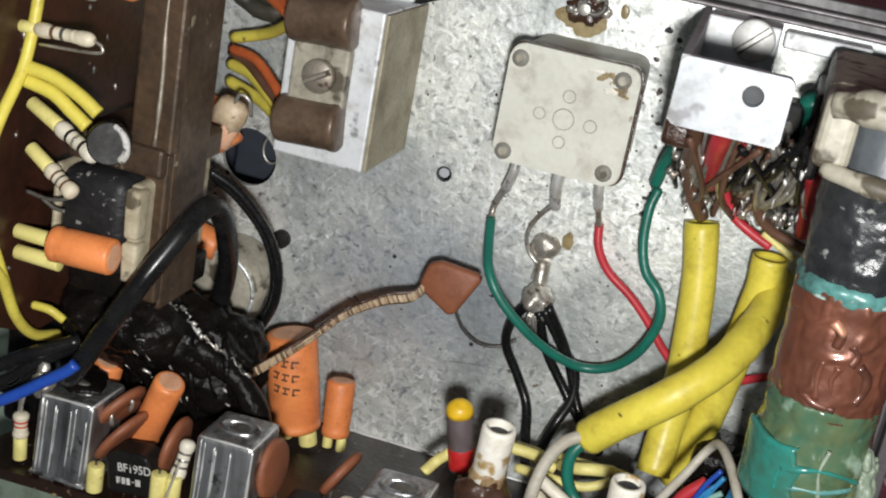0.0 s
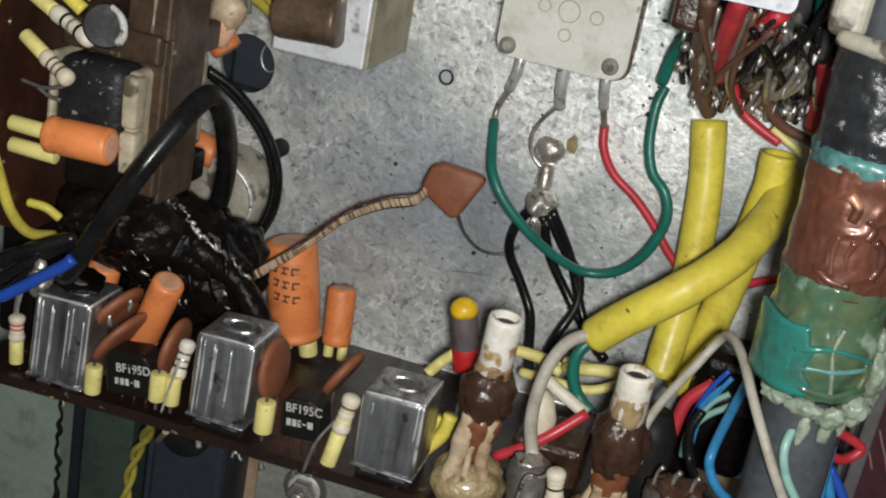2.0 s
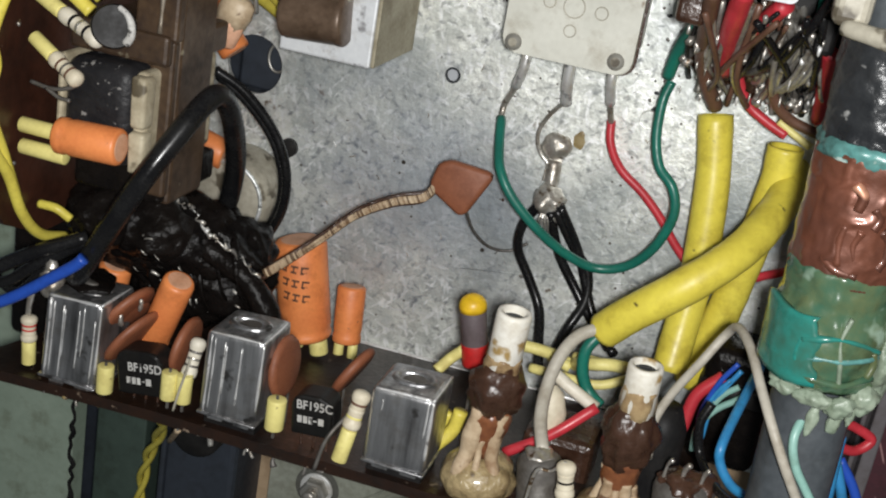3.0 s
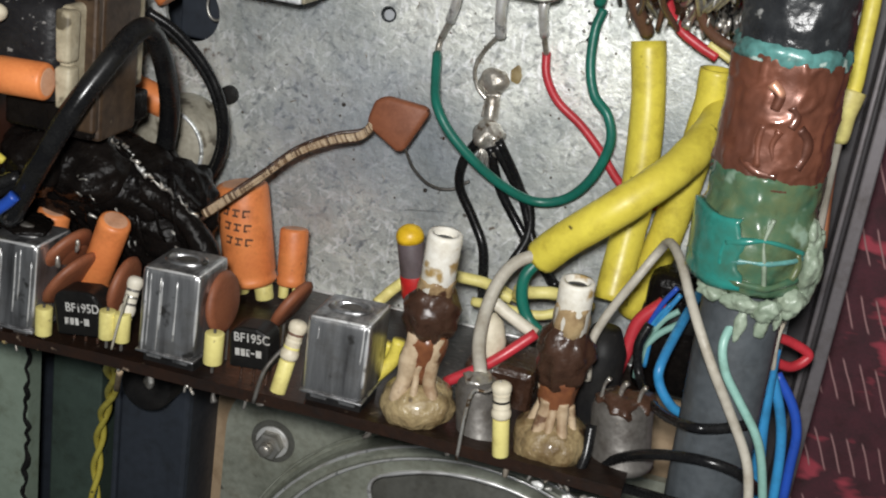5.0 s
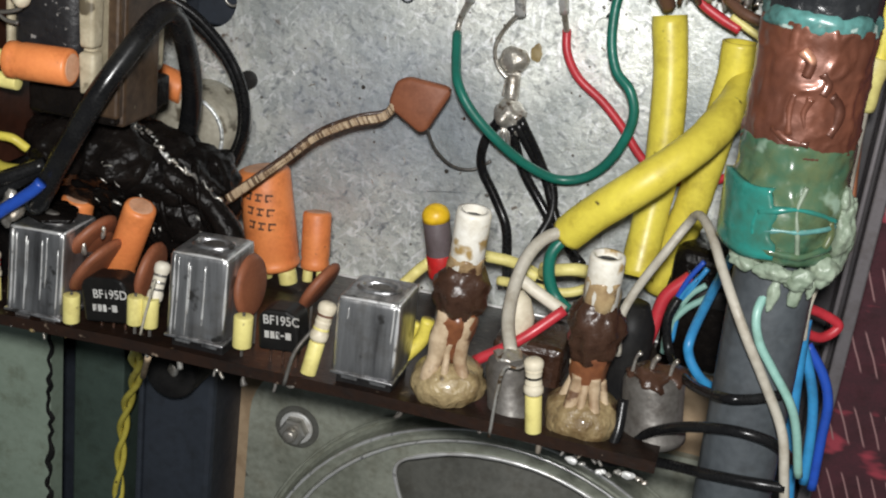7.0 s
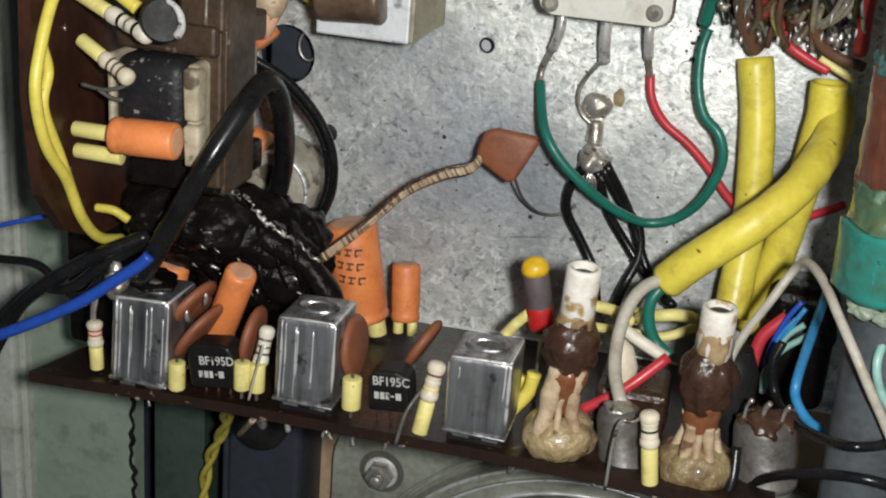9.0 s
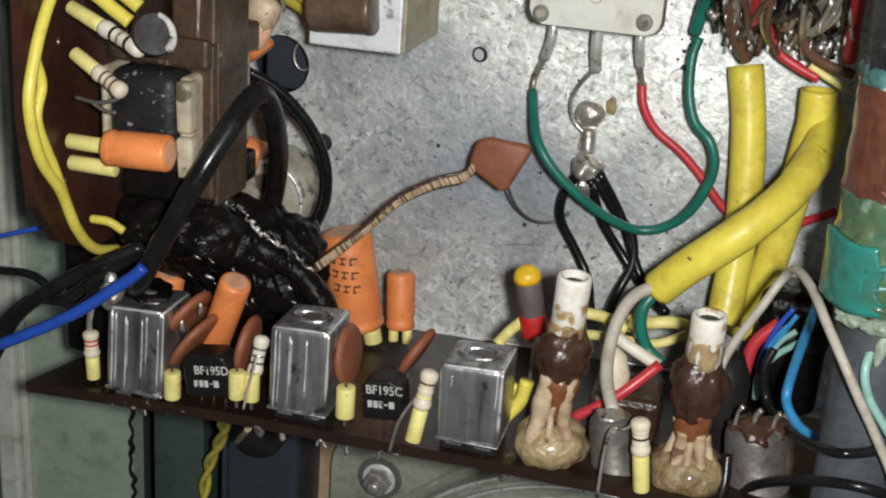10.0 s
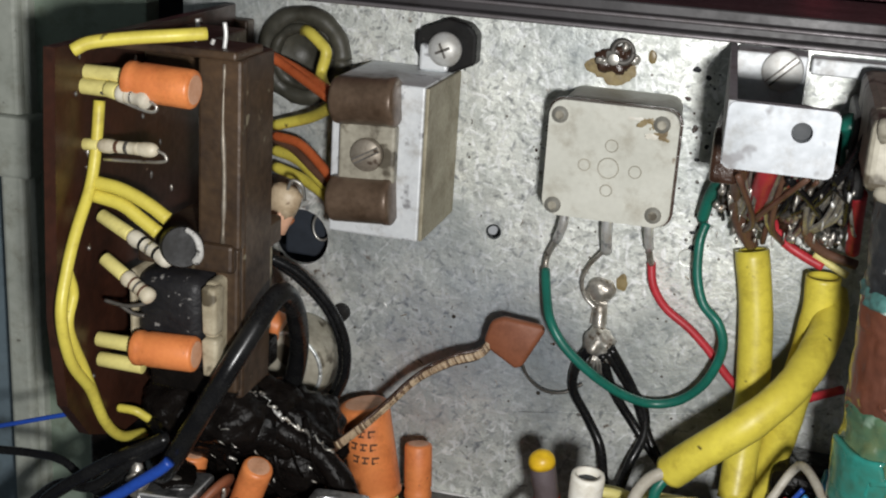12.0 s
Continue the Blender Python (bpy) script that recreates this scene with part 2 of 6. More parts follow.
GTAPE = mat("turquoise_tape", (0.018, 0.25, 0.215), (0.035, 0.12, 0.085), 0.18, 0, 200, 0.7, (0.22, 0.42, 0.36), 210, 0.66, 0.5, patch=110, grime=0.7)
GLUE = mat("pale_turquoise_glue", (0.12, 0.32, 0.30), (0.05, 0.12, 0.11), 0.25, 0, 500, 0.5, (0.4, 0.5, 0.46), 420, 0.62)
OLDSTEEL = mat("tarnished_steel", (0.40, 0.36, 0.30), (0.20, 0.16, 0.12), 0.4, 0.5, 500, 0.4, (0.1, 0.07, 0.05), 400, 0.64)
PCB_DARK = mat("blackened_board", (0.026, 0.012, 0.007), (0.009, 0.005, 0.0035), 0.3, 0, 420, 0.9, (0.20, 0.15, 0.11), 620, 0.68)
BRIGHT = mat("bright_plated_screw", (0.82, 0.82, 0.80), (0.62, 0.62, 0.60), 0.4, 0.4, 600, 0.2)
RIVET = mat("grey_rivet", (0.36, 0.35, 0.31), (0.24, 0.23, 0.20), 0.45, 0.3, 700, 0.3)
FLANGE = mat("dirty_cream_bobbin", (0.52, 0.46, 0.33), (0.24, 0.20, 0.13), 0.45, 0, 380, 0.4, (0.10, 0.08, 0.05), 260, 0.60, patch=180)
BROWNED = mat("browned_white_former", (0.50, 0.37, 0.20), (0.13, 0.065, 0.028), 0.25, 0, 300, 0.5, (0.05, 0.022, 0.012), 260, 0.58, patch=130)
PITCH = mat("sticky_black_tape", (0.004, 0.0035, 0.0035), (0.009, 0.007, 0.006), 0.16, 0, 380, 0.9, (0.05, 0.04, 0.035), 420, 0.74, depth=0.0006, shine=0.12)
# the case's green with shade put into the colour
CASE_SHADED = mat("shaded_green_inner_wall", (0.060, 0.088, 0.072), (0.038, 0.058, 0.048), 0.45, 0, 260, 0.15, (0.03, 0.035, 0.03), 170, 0.70)
PALEWAX = mat("pale_wax", (0.36, 0.42, 0.33), (0.15, 0.20, 0.14), 0.3, 0, 300, 0.9, depth=0.0006)
GROMMET = mat("dirty_black_rubber", (0.035, 0.034, 0.026), (0.075, 0.07, 0.052), 0.4, 0, 330, 0.6, (0.16, 0.15, 0.11), 420, 0.66)
HOLDER = mat("beige_rod_holder", (0.44, 0.41, 0.33), (0.22, 0.20, 0.155), 0.45, 0, 420, 0.5, (0.10, 0.085, 0.06), 210, 0.545, patch=120)
CASE = mat("grey_green_case", (0.29, 0.355, 0.285), (0.22, 0.275, 0.215), 0.45, 0, 260, 0.12, (0.13, 0.15, 0.13), 170, 0.72)
CASE_PALE = mat("pale_case_rim", (0.50, 0.52, 0.46), (0.36, 0.38, 0.33), 0.45, 0, 300, 0.15, (0.12, 0.11, 0.09), 400, 0.70)
CASE_BLUE = mat("blue_grey_case_back", (0.20, 0.26, 0.30), (0.15, 0.20, 0.23), 0.45, 0, 260, 0.12)
CASE_DARK = mat("dark_case_rim", (0.06, 0.055, 0.058), (0.035, 0.032, 0.034), 0.35, 0.1, 350, 0.12, (0.3, 0.28, 0.26), 450, 0.72)
TRIM = mat("grey_metal_trim", (0.24, 0.22, 0.23), (0.15, 0.135, 0.14), 0.35, 0.5, 400, 0.1)
NAVY = mat("blue_black_plastic_box", (0.034, 0.041, 0.054), (0.021, 0.026, 0.035), 0.4, 0, 300, 0.12, (0.12, 0.13, 0.15), 500, 0.76)
TAN = mat("tan_hardboard", (0.45, 0.33, 0.21), (0.37, 0.26, 0.16), 0.7, 0, 300, 0.15)
SPEAKER = mat("olive_grey_steel_basket", (0.38, 0.395, 0.33), (0.19, 0.20, 0.16), 0.36, 0.2, 320, 0.2, (0.12, 0.12, 0.10), 260, 0.68)
CONE = mat("dull_paper_cone", (0.12, 0.12, 0.105), (0.065, 0.065, 0.056), 0.7, 0, 300, 0.4)
WHITE_INK = mat("white_ink", (0.60, 0.59, 0.56), (0.36, 0.35, 0.33), 0.6, 0, 1400, 0.0, (0.10, 0.095, 0.09), 1100, 0.60)
DARK_INK = mat("dark_ink", (0.09, 0.04, 0.02), (0.16, 0.07, 0.035), 0.6, 0, 2500, 0.0)
STAIN = mat("dried_flux", (0.36, 0.29, 0.14), (0.15, 0.095, 0.035), 0.3, 0, 500, 0.4, (0.06, 0.035, 0.015), 420, 0.62)
CREAMWAX = mat("cream_band", (0.70, 0.64, 0.50), (0.56, 0.49, 0.36), 0.45, 0, 700, 0.15)
YDOT = mat("yellow_paint", (0.85, 0.56, 0.02), (0.75, 0.45, 0.02), 0.35, 0, 900, 0.1)
RDOT = mat("red_paint", (0.55, 0.02, 0.02), (0.42, 0.015, 0.015), 0.35, 0, 900, 0.1)
MAUVE = mat("mauve_grey_body", (0.12, 0.095, 0.10), (0.09, 0.07, 0.075), 0.4, 0, 900, 0.1)
# near-black for the shade inside holes and bores, and for dark pits
HOLE = mat("dark_inside", (0.012, 0.016, 0.02), (0.02, 0.024, 0.028), 0.5, 0, 400, 0.1)


def cloth_material():
    """Dark maroon weave with rows of thin slanting strokes and red feather shapes."""
    m = mat("maroon_patterned_cloth", (0.058, 0.022, 0.028), (0.105, 0.032, 0.043), 0.85, 0, 900, 0.8)
    n, l = m.node_tree.nodes, m.node_tree.links
    b = n["Principled BSDF"]
    tc = n.new("ShaderNodeTexCoord")

    def bands(turn, scale, distort):
        mp, w = n.new("ShaderNodeMapping"), n.new("ShaderNodeTexWave")
        mp.inputs["Rotation"].default_value = (0, 0, radians(turn))
        w.inputs["Scale"].default_value, w.inputs["Distortion"].default_value = scale, distort
        w.inputs["Detail Scale"].default_value = 0.6
        l.new(tc.outputs["Object"], mp.inputs["Vector"])
        l.new(mp.outputs["Vector"], w.inputs["Vector"])
        return w.outputs["Fac"]

    def limits(value, lo, hi):
        r = n.new("ShaderNodeMapRange")
        r.inputs["From Min"].default_value, r.inputs["From Max"].default_value = lo, hi
        l.new(value, r.inputs["Value"])
        return r.outputs[0]

    def times(p, q):
        k = n.new("ShaderNodeMath")
        k.operation = "MULTIPLY"
        l.new(p, k.inputs[0])
        l.new(q, k.inputs[1])
        return k.outputs[0]

    def over(factor, colour):
        mx = n.new("ShaderNodeMix")
        mx.data_type = "RGBA"
        l.new(b.inputs["Base Color"].links[0].from_socket, mx.inputs["A"])
        mx.inputs["B"].default_value = (*colour, 1)
        l.new(factor, mx.inputs["Factor"])
        l.new(mx.outputs["Result"], b.inputs["Base Color"])

    mp, nz = n.new("ShaderNodeMapping"), n.new("ShaderNodeTexNoise")
    mp.inputs["Scale"].default_value = (55, 120, 55)
    nz.inputs["Scale"].default_value, nz.inputs["Detail"].default_value = 1.0, 3
    l.new(tc.outputs["Object"], mp.inputs["Vector"])
    l.new(mp.outputs["Vector"], nz.inputs["Vector"])
    over(limits(nz.outputs["Fac"], 0.57, 0.62), (0.40, 0.06, 0.085))
    over(times(limits(bands(-24, 115, 1.5), 0.93, 0.99), limits(bands(90, 22, 4.0), 0.40, 0.55)), (0.36, 0.20, 0.20))
    return m


CLOTH = cloth_material()


# ---- shapes, in millimetres ----
def thing(name, at, label, category, group="", kind=""):
    ob = new(name)
    ob.empty_display_size = 0.003
    ob.location = V(at) * MM
    return tagged(ob, label, category, group, kind)


def base_of(ob):
    p = V((0, 0, 0))
    while ob is not None:
        p = p + ob.location
        ob = ob.parent
    return p


def mesh_of(name, bm, material, origin, smooth=True):
    me = bpy.data.meshes.new(name)
    bmesh.ops.recalc_face_normals(bm, faces=bm.faces)
    for v in bm.verts:
        v.co = v.co * MM - origin
    for f in bm.faces:
        f.smooth = smooth
    bm.to_mesh(me)
    bm.free()
    me.materials.append(material)
    return me


def part(name, bm, material, parent, label="", smooth=False):
    """Links a bmesh, in millimetres of the world, as one mesh under a thing or a part."""
    ob = new(name, mesh_of(name, bm, material, base_of(parent), smooth))
    ob.parent = parent
    return tagged(ob, label)


def single(name, bm, material, label, category, group="", kind="", smooth=False):
    """A thing that is one mesh."""
    c = sum((v.co for v in bm.verts), V()) / len(bm.verts)
    o = V((c.x, c.y, min(v.co.z for v in bm.verts))) * MM
    ob = new(name, mesh_of(name, bm, material, o, smooth))
    ob.location = o
    return tagged(ob, label, category, group, kind)


def join(*bms):
    a = bms[0]
    for b in bms[1:]:
        me = bpy.data.meshes.new("tmp")
        b.to_mesh(me)
        a.from_mesh(me)
        bpy.data.meshes.remove(me)
        b.free()
    return a


def box(x0, x1, y0, y1, z0, z1, bevel=0.4, seg=2):
    bm = bmesh.new()
    bmesh.ops.create_cube(bm, size=1, matrix=Matrix.LocRotScale(((x0 + x1) / 2, (y0 + y1) / 2, (z0 + z1) / 2), None, (abs(x1 - x0), abs(y1 - y0), abs(z1 - z0))))
    if bevel:
        bmesh.ops.bevel(bm, geom=bm.edges[:], offset=bevel, segments=seg, affect="EDGES", profile=0.5)
    return bm


def frame_of(d):
    d = V(d).normalized()
    u = d.cross(V((0, 0, 1)) if abs(d.z) < 0.9 else V((0, 1, 0))).normalized()
    return d, u, d.cross(u)


def lathe(a, b, profile, seg=24, squash=1.0, wobble=0.0):
    """Turns a profile of (share of the way from a to b, radius) about the line from a to b."""
    a, b = V(a), V(b)
    d, u, w = frame_of(b - a)
    bm, rings = bmesh.new(), []
    for s, r in profile:
        c = a + (b - a) * s
        rings.append([bm.verts.new(c + (u * math.cos(t) + w * math.sin(t) * squash) * r * (1 + wobble * noise.noise((math.cos(t) * 2 + a.x, math.sin(t) * 2, s * 6 + a.y)))) for t in (2 * math.pi * k / seg for k in range(seg))])
    for p, q in zip(rings, rings[1:]):
        for k in range(seg):
            bm.faces.new((p[k], p[(k + 1) % seg], q[(k + 1) % seg], q[k]))
    bm.faces.new(rings[0])
    bm.faces.new(rings[-1])
    return bm


def cyl(a, b, r, seg=20, soft=0.12):
    L = (V(b) - V(a)).length
    e = min(soft * r, L * 0.3) / L
    return lathe(a, b, [(0, r * (1 - soft)), (e * 0.3, r * (1 - soft * 0.3)), (e, r), (1 - e, r), (1 - e * 0.3, r * (1 - soft * 0.3)), (1, r * (1 - soft))], seg)


def smooth_path(pts, per=7):
    pts = [V(p) for p in pts]
    ext = [pts[0] * 2 - pts[1]] + pts + [pts[-1] * 2 - pts[-2]]
    out = []
    for i in range(1, len(ext) - 2):
        p0, p1, p2, p3 = ext[i - 1 : i + 3]
        for k in range(per):
            t = k / per
            out.append(0.5 * (2 * p1 + (p2 - p0) * t + (2 * p0 - 5 * p1 + 4 * p2 - p3) * t * t + (3 * p1 - p0 - 3 * p2 + p3) * t**3))
    return out + [pts[-1]]


def tube(pts, r, seg=10, per=7, wobble=0.0, wall=0.0):
    """A round wire or sleeve along a smooth path; with a wall it is a hollow sleeve."""
    path = smooth_path(pts, per) if len(pts) > 2 else [V(pts[0]).lerp(V(pts[1]), k / 6) for k in range(7)]
    bm, rings = bmesh.new(), []
    up = None
    n = len(path)
    order = [(i, r) for i in range(n)]
    if wall:
        order = [(1, r - wall), (0, r - wall)] + order + [(n - 1, r - wall), (n - 2, r - wall)]
    for j, (i, rr) in enumerate(order):
        d = (path[min(i + 1, n - 1)] - path[max(i - 1, 0)]).normalized()
        if up is None:
            up = frame_of(d)[1]
        up = (up - d * up.dot(d)).normalized()
        w = d.cross(up)
        k2 = rr * (1 + wobble * noise.noise(path[i] * 0.35))
        rings.append([bm.verts.new(path[i] + (up * math.cos(t) + w * math.sin(t)) * k2) for t in (2 * math.pi * k / seg for k in range(seg))])
    for p, q in zip(rings, rings[1:]):
        for k in range(seg):
            bm.faces.new((p[k], p[(k + 1) % seg], q[(k + 1) % seg], q[k]))
    bm.faces.new(rings[0])
    bm.faces.new(rings[-1])
    return bm


def blob(c, r, rough=0.25, freq=0.35, sub=3, power=1.0):
    """An uneven lump."""
    bm = bmesh.new()
    bmesh.ops.create_icosphere(bm, subdivisions=sub, radius=1)
    c, r = V(c), V(r)
    for v in bm.verts:
        d = v.co.normalized()
        p = V((d.x * r.x, d.y * r.y, d.z * r.z))
        v.co = c + p * (1 + rough * noise.noise((c + p) * freq) + 0.4 * rough * noise.noise((c + p) * freq * 3))
    return bm


def moved(bm, m):
    bmesh.ops.transform(bm, matrix=m, verts=bm.verts)
    return bm


def slab(outline, z0, z1, bevel=0.0):
    """An upright prism over an outline of (x, y)."""
    bm = bmesh.new()
    lo = [bm.verts.new((x, y, z0)) for x, y in outline]
    hi = [bm.verts.new((x, y, z1)) for x, y in outline]
    n = len(lo)
    for i in range(n):
        bm.faces.new((lo[i], lo[(i + 1) % n], hi[(i + 1) % n], hi[i]))
    bm.faces.new(lo[::-1])
    bm.faces.new(hi)
    if bevel:
        bmesh.ops.bevel(bm, geom=[e for e in bm.edges if len(e.link_faces) == 2], offset=bevel, segments=2, affect="EDGES", profile=0.5)
    return bm


def round_rect(x0, x1, y0, y1, r, seg=5):
    out = []
    for cx, cy, a in ((x1 - r, y1 - r, 0), (x0 + r, y1 - r, 90), (x0 + r, y0 + r, 180), (x1 - r, y0 + r, 270)):
        out += [(cx + r * math.cos(radians(a + 90 * k / seg)), cy + r * math.sin(radians(a + 90 * k / seg))) for k in range(seg + 1)]
    return out


def circle(cx, cy, r, n=28):
    return [(cx + r * math.cos(2 * math.pi * k / n), cy + r * math.sin(2 * math.pi * k / n)) for k in range(n)]


def pierced(outline, holes, z0, z1):
    """A sheet with holes through it: outline and each hole are rings of (x, y)."""
    bm = bmesh.new()
    rings = [[bm.verts.new((x, y, z1)) for x, y in ring] for ring in [outline] + holes]
    edges = [bm.edges.new((r[i], r[(i + 1) % len(r)])) for r in rings for i in range(len(r))]
    bmesh.ops.triangle_fill(bm, use_beauty=True, use_dissolve=False, edges=edges)
    got = bmesh.ops.extrude_face_region(bm, geom=bm.faces[:])
    for g in got["geom"]:
        if isinstance(g, bmesh.types.BMVert):
            g.co.z = z0
    return bm


def wire(name, pts, r, material, label, group="", seg=10, per=7):
    return single(name, tube(pts, r, seg, per), material, label, "wire", group, smooth=True)


def text_mesh(s, size):
    cu = bpy.data.curves.new("marking", "FONT")
    cu.body, cu.size, cu.align_x, cu.align_y, cu.extrude, cu.offset = s, size, "CENTER", "CENTER", 0.01, size * 0.018
    ob = bpy.data.objects.new("marking_tmp", cu)
    scene.collection.objects.link(ob)
    dg = bpy.context.evaluated_depsgraph_get()
    me = bpy.data.meshes.new_from_object(ob.evaluated_get(dg))
    bpy.data.objects.remove(ob)
    bm = bmesh.new()
    bm.from_mesh(me)
    bpy.data.meshes.remove(me)
    return bm


# ---- the table cloth and the radio's case ----
def cloth():
    bm = bmesh.new()
    bmesh.ops.create_grid(bm, x_segments=180, y_segments=180, size=1400)
    for v in bm.verts:
        p = v.co
        v.co.z = -40 + 2.2 * noise.noise((p.x * 0.012, p.y * 0.012, 3)) + 0.8 * noise.noise((p.x * 0.05, p.y * 0.05, 9))
    return single("ground", bm, CLOTH, "maroon patterned cloth under the open radio", "cloth", kind="structure", smooth=True)


cloth()
case = thing("radio_case", (0, 0, -37), "open grey-green plastic radio case lying on its front on a cloth", "radio case")
part("front_panel", box(-104, 83, -190, 55, -37, -33, 0.5), NAVY, case, "dark inside of the front panel")
for y0, y1, z1, m, n in ((50.1, 50.9, 1.0, TRIM, "top_lip"), (50.9, 52.4, -2, CASE_DARK, "top_groove"), (52.4, 53.1, 0.6, TRIM, "top_trim"), (53.1, 55.0, -0.6, CASE_DARK, "top_wall")):
    part(n, box(-60, 83, y0, y1, -37, z1, 0.3), m, case)
for x0, x1, z1, m, n in ((76.0, 79.3, -6, CASE_DARK, "side_groove"), (79.3, 80.2, 0, TRIM, "side_lip"), (80.2, 81.0, -2, CASE_DARK, "side_gap"), (81.0, 83.2, 1, TRIM, "side_trim")):
    part(n, box(x0, x1, -190, 50, -37, z1, 0.3), m, case)
# the side wall by the upright board: a shelf, a cracked panel, a pale rim and the folded-back rear shell
part("side_panel", box(-92, -67.4, -190, 58, -5, 0, 0.3), CASE, case, "grey-green inner panel")
# shade beyond the crack is put into a dark green and a black strip
part("inner_panel", box(-67.3, -55.6, -190, -44, -37, -9, 0.4), CASE_SHADED, case, "green strip past a ragged crack, shade in its colour")
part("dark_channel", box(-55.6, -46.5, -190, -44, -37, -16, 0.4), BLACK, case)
part("rim", box(-97, -92, -190, 58, -37, 4, 0.8), CASE_PALE, case, "pale rim")
part("rim_inner", box(-92, -90.5, -190, 58, -5, 2.2, 0.3), CASE_PALE, case)
random.seed(14)
crack = tube([(-67.35 + random.uniform(-0.75, 0.55), -44 - 1.5 * k, 0.03) for k in range(56)], 0.48, 6, 2, 1.0)
part("crack", crack, BLACK, case, "ragged dark crack")
# dark strip stands in for the shade in this gap
part("dark_gap", box(-100, -97, -190, 58, -37, -4, 0.3), CASE_DARK, case)
part("rear_shell", box(-190, -100, -190, 58, -20, -8, 2.0), CASE_BLUE, case, "blue-grey rear shell")
part("rim_catch", box(-97.5, -89, 12, 24, -2, 6.5, 0.8), CASE_PALE, case, "moulded catch")

# ---- chassis plate ----
PLATE_RING = [(-60, -42), (75.8, -42), (75.8, 50), (-60, 50)]
plate = thing("chassis_plate", (8, 4, -1), "scratched galvanised steel chassis plate with punched holes", "chassis plate")
part("sheet", pierced(PLATE_RING, [circle(0, 13, 1.25, 20), circle(-36.2, 6.8, 5.3), circle(-35.9, 41, 4.2), circle(-23.6, 13.5, 0.9, 14)], -1, 0), PLATE, plate)
# dark ring paints the shade just inside the small hole
part("hole_edge", tube([(1.22 * math.cos(a), 13 + 1.22 * math.sin(a), -0.06) for a in (2 * math.pi * k / 20 for k in range(21))], 0.2, 6, 2), HOLE, plate, "shade at the small hole's edge, as a dark ring", smooth=True)
part("crease", tube([(7.3, -20.6, 0.0), (31, -16.5, 0.0), (45.2, -14.0, 0.0), (74, -9.0, 0.0)], 0.11, 6, 3), PLATE, plate, "pressed crease", smooth=True)
part("bottom_fold", box(-60, 75.8, -42.6, -41.4, -6, 2.0, 0.4), PLATE, plate)
part("bright_edge", tube([(-46, -40.2, 0.7), (0, -39.6, 0.7), (30, -39.0, 0.7), (57, -39.0, 0.7)], 0.42, 8, 8, 0.8), TIN_PALE, plate, "bright folded edge above the board", smooth=True)
part("punch_mark", join(*[tube([(33.9 + 1.5 * math.cos(a), 13.2 + 1.5 * math.sin(a), 0.02) for a in (2 * math.pi * k / 16 for k in range(17))], 0.12, 5, 2)]), PLATE, plate)
single("hole_back", box(-6, 6, 7, 19, -6.6, -4.8, 0.3), DULL_ALU, "metal seen through the plate's small hole", "backing", smooth=False)
single("hole_back", box(-43, -29, 0, 14, -12, -9, 0.5), NAVY, "dark plastic seen through the plate's round hole", "backing", smooth=False)
ringg = tube([(-34.0 + 1.8 * math.cos(a), 7.6 + 2.6 * math.sin(a), -5) for a in (2 * math.pi * k / 16 for k in range(17))], 0.28, 6, 3)
single("wire_eye", ringg, STEEL, "small metal eye behind the round hole", "eyelet", smooth=True)

# flux, stains and marks on the plate
random.seed(61)
for k in range(46):
    x, y, a = random.uniform(-24, 34), random.uniform(-22, 44), random.choice((0.3, -0.9, 1.4, 2.3)) + random.uniform(-0.3, 0.3)
    L = random.uniform(0.4, 1.5)
    m = random.choice((OLDSTEEL, CANGREY, CANGREY, BRIGHT))
    part("scratch", tube([(x, y, -0.02), (x + L * 0.5 * math.cos(a) + 0.15, y + L * 0.5 * math.sin(a), -0.02), (x + L * math.cos(a), y + L * math.sin(a), -0.03)], random.uniform(0.05, 0.12), 5, 3, 0.8), m, plate, smooth=True)
for k in range(70):
    x, y = random.choice(((random.gauss(34.5, 1.4), random.uniform(14, 46)), (random.gauss(8.0, 1.2), random.uniform(22, 34)), (random.uniform(-22, 40), random.uniform(-30, 46)), (random.gauss(34.5, 2.5), random.uniform(14, 46))))
    r = random.choice((0.12, 0.16, 0.2, 0.3, 0.42))
    part("pit", blob((x, y, 0), (r * random.uniform(0.7, 1.6), r * random.uniform(0.7, 1.6), 0.06), 0.7, 1.1, 2), random.choice((WAX, HOLE, CANGREY)), plate, smooth=True)


def stain(name, c, r, m, label):
    bm = blob(c, r, 0.5, 0.33, 5)
    return single(name, bm, m, label, "stain", "flux stains", smooth=True)


stain("flux_stain", (23.5, 7.2, 0.0), (1.0, 1.6, 0.15), STAIN, "small brown flux stain on the plate")
stain("flux_stain", (18.3, 44.0, 0.0), (3.6, 2.6, 0.07), STAIN, "brown flux film round a soldered rivet")
stain("flux_stain", (24.2, 46.5, 0.0), (0.7, 1.2, 0.2), STAIN, "small brown drip on the plate")


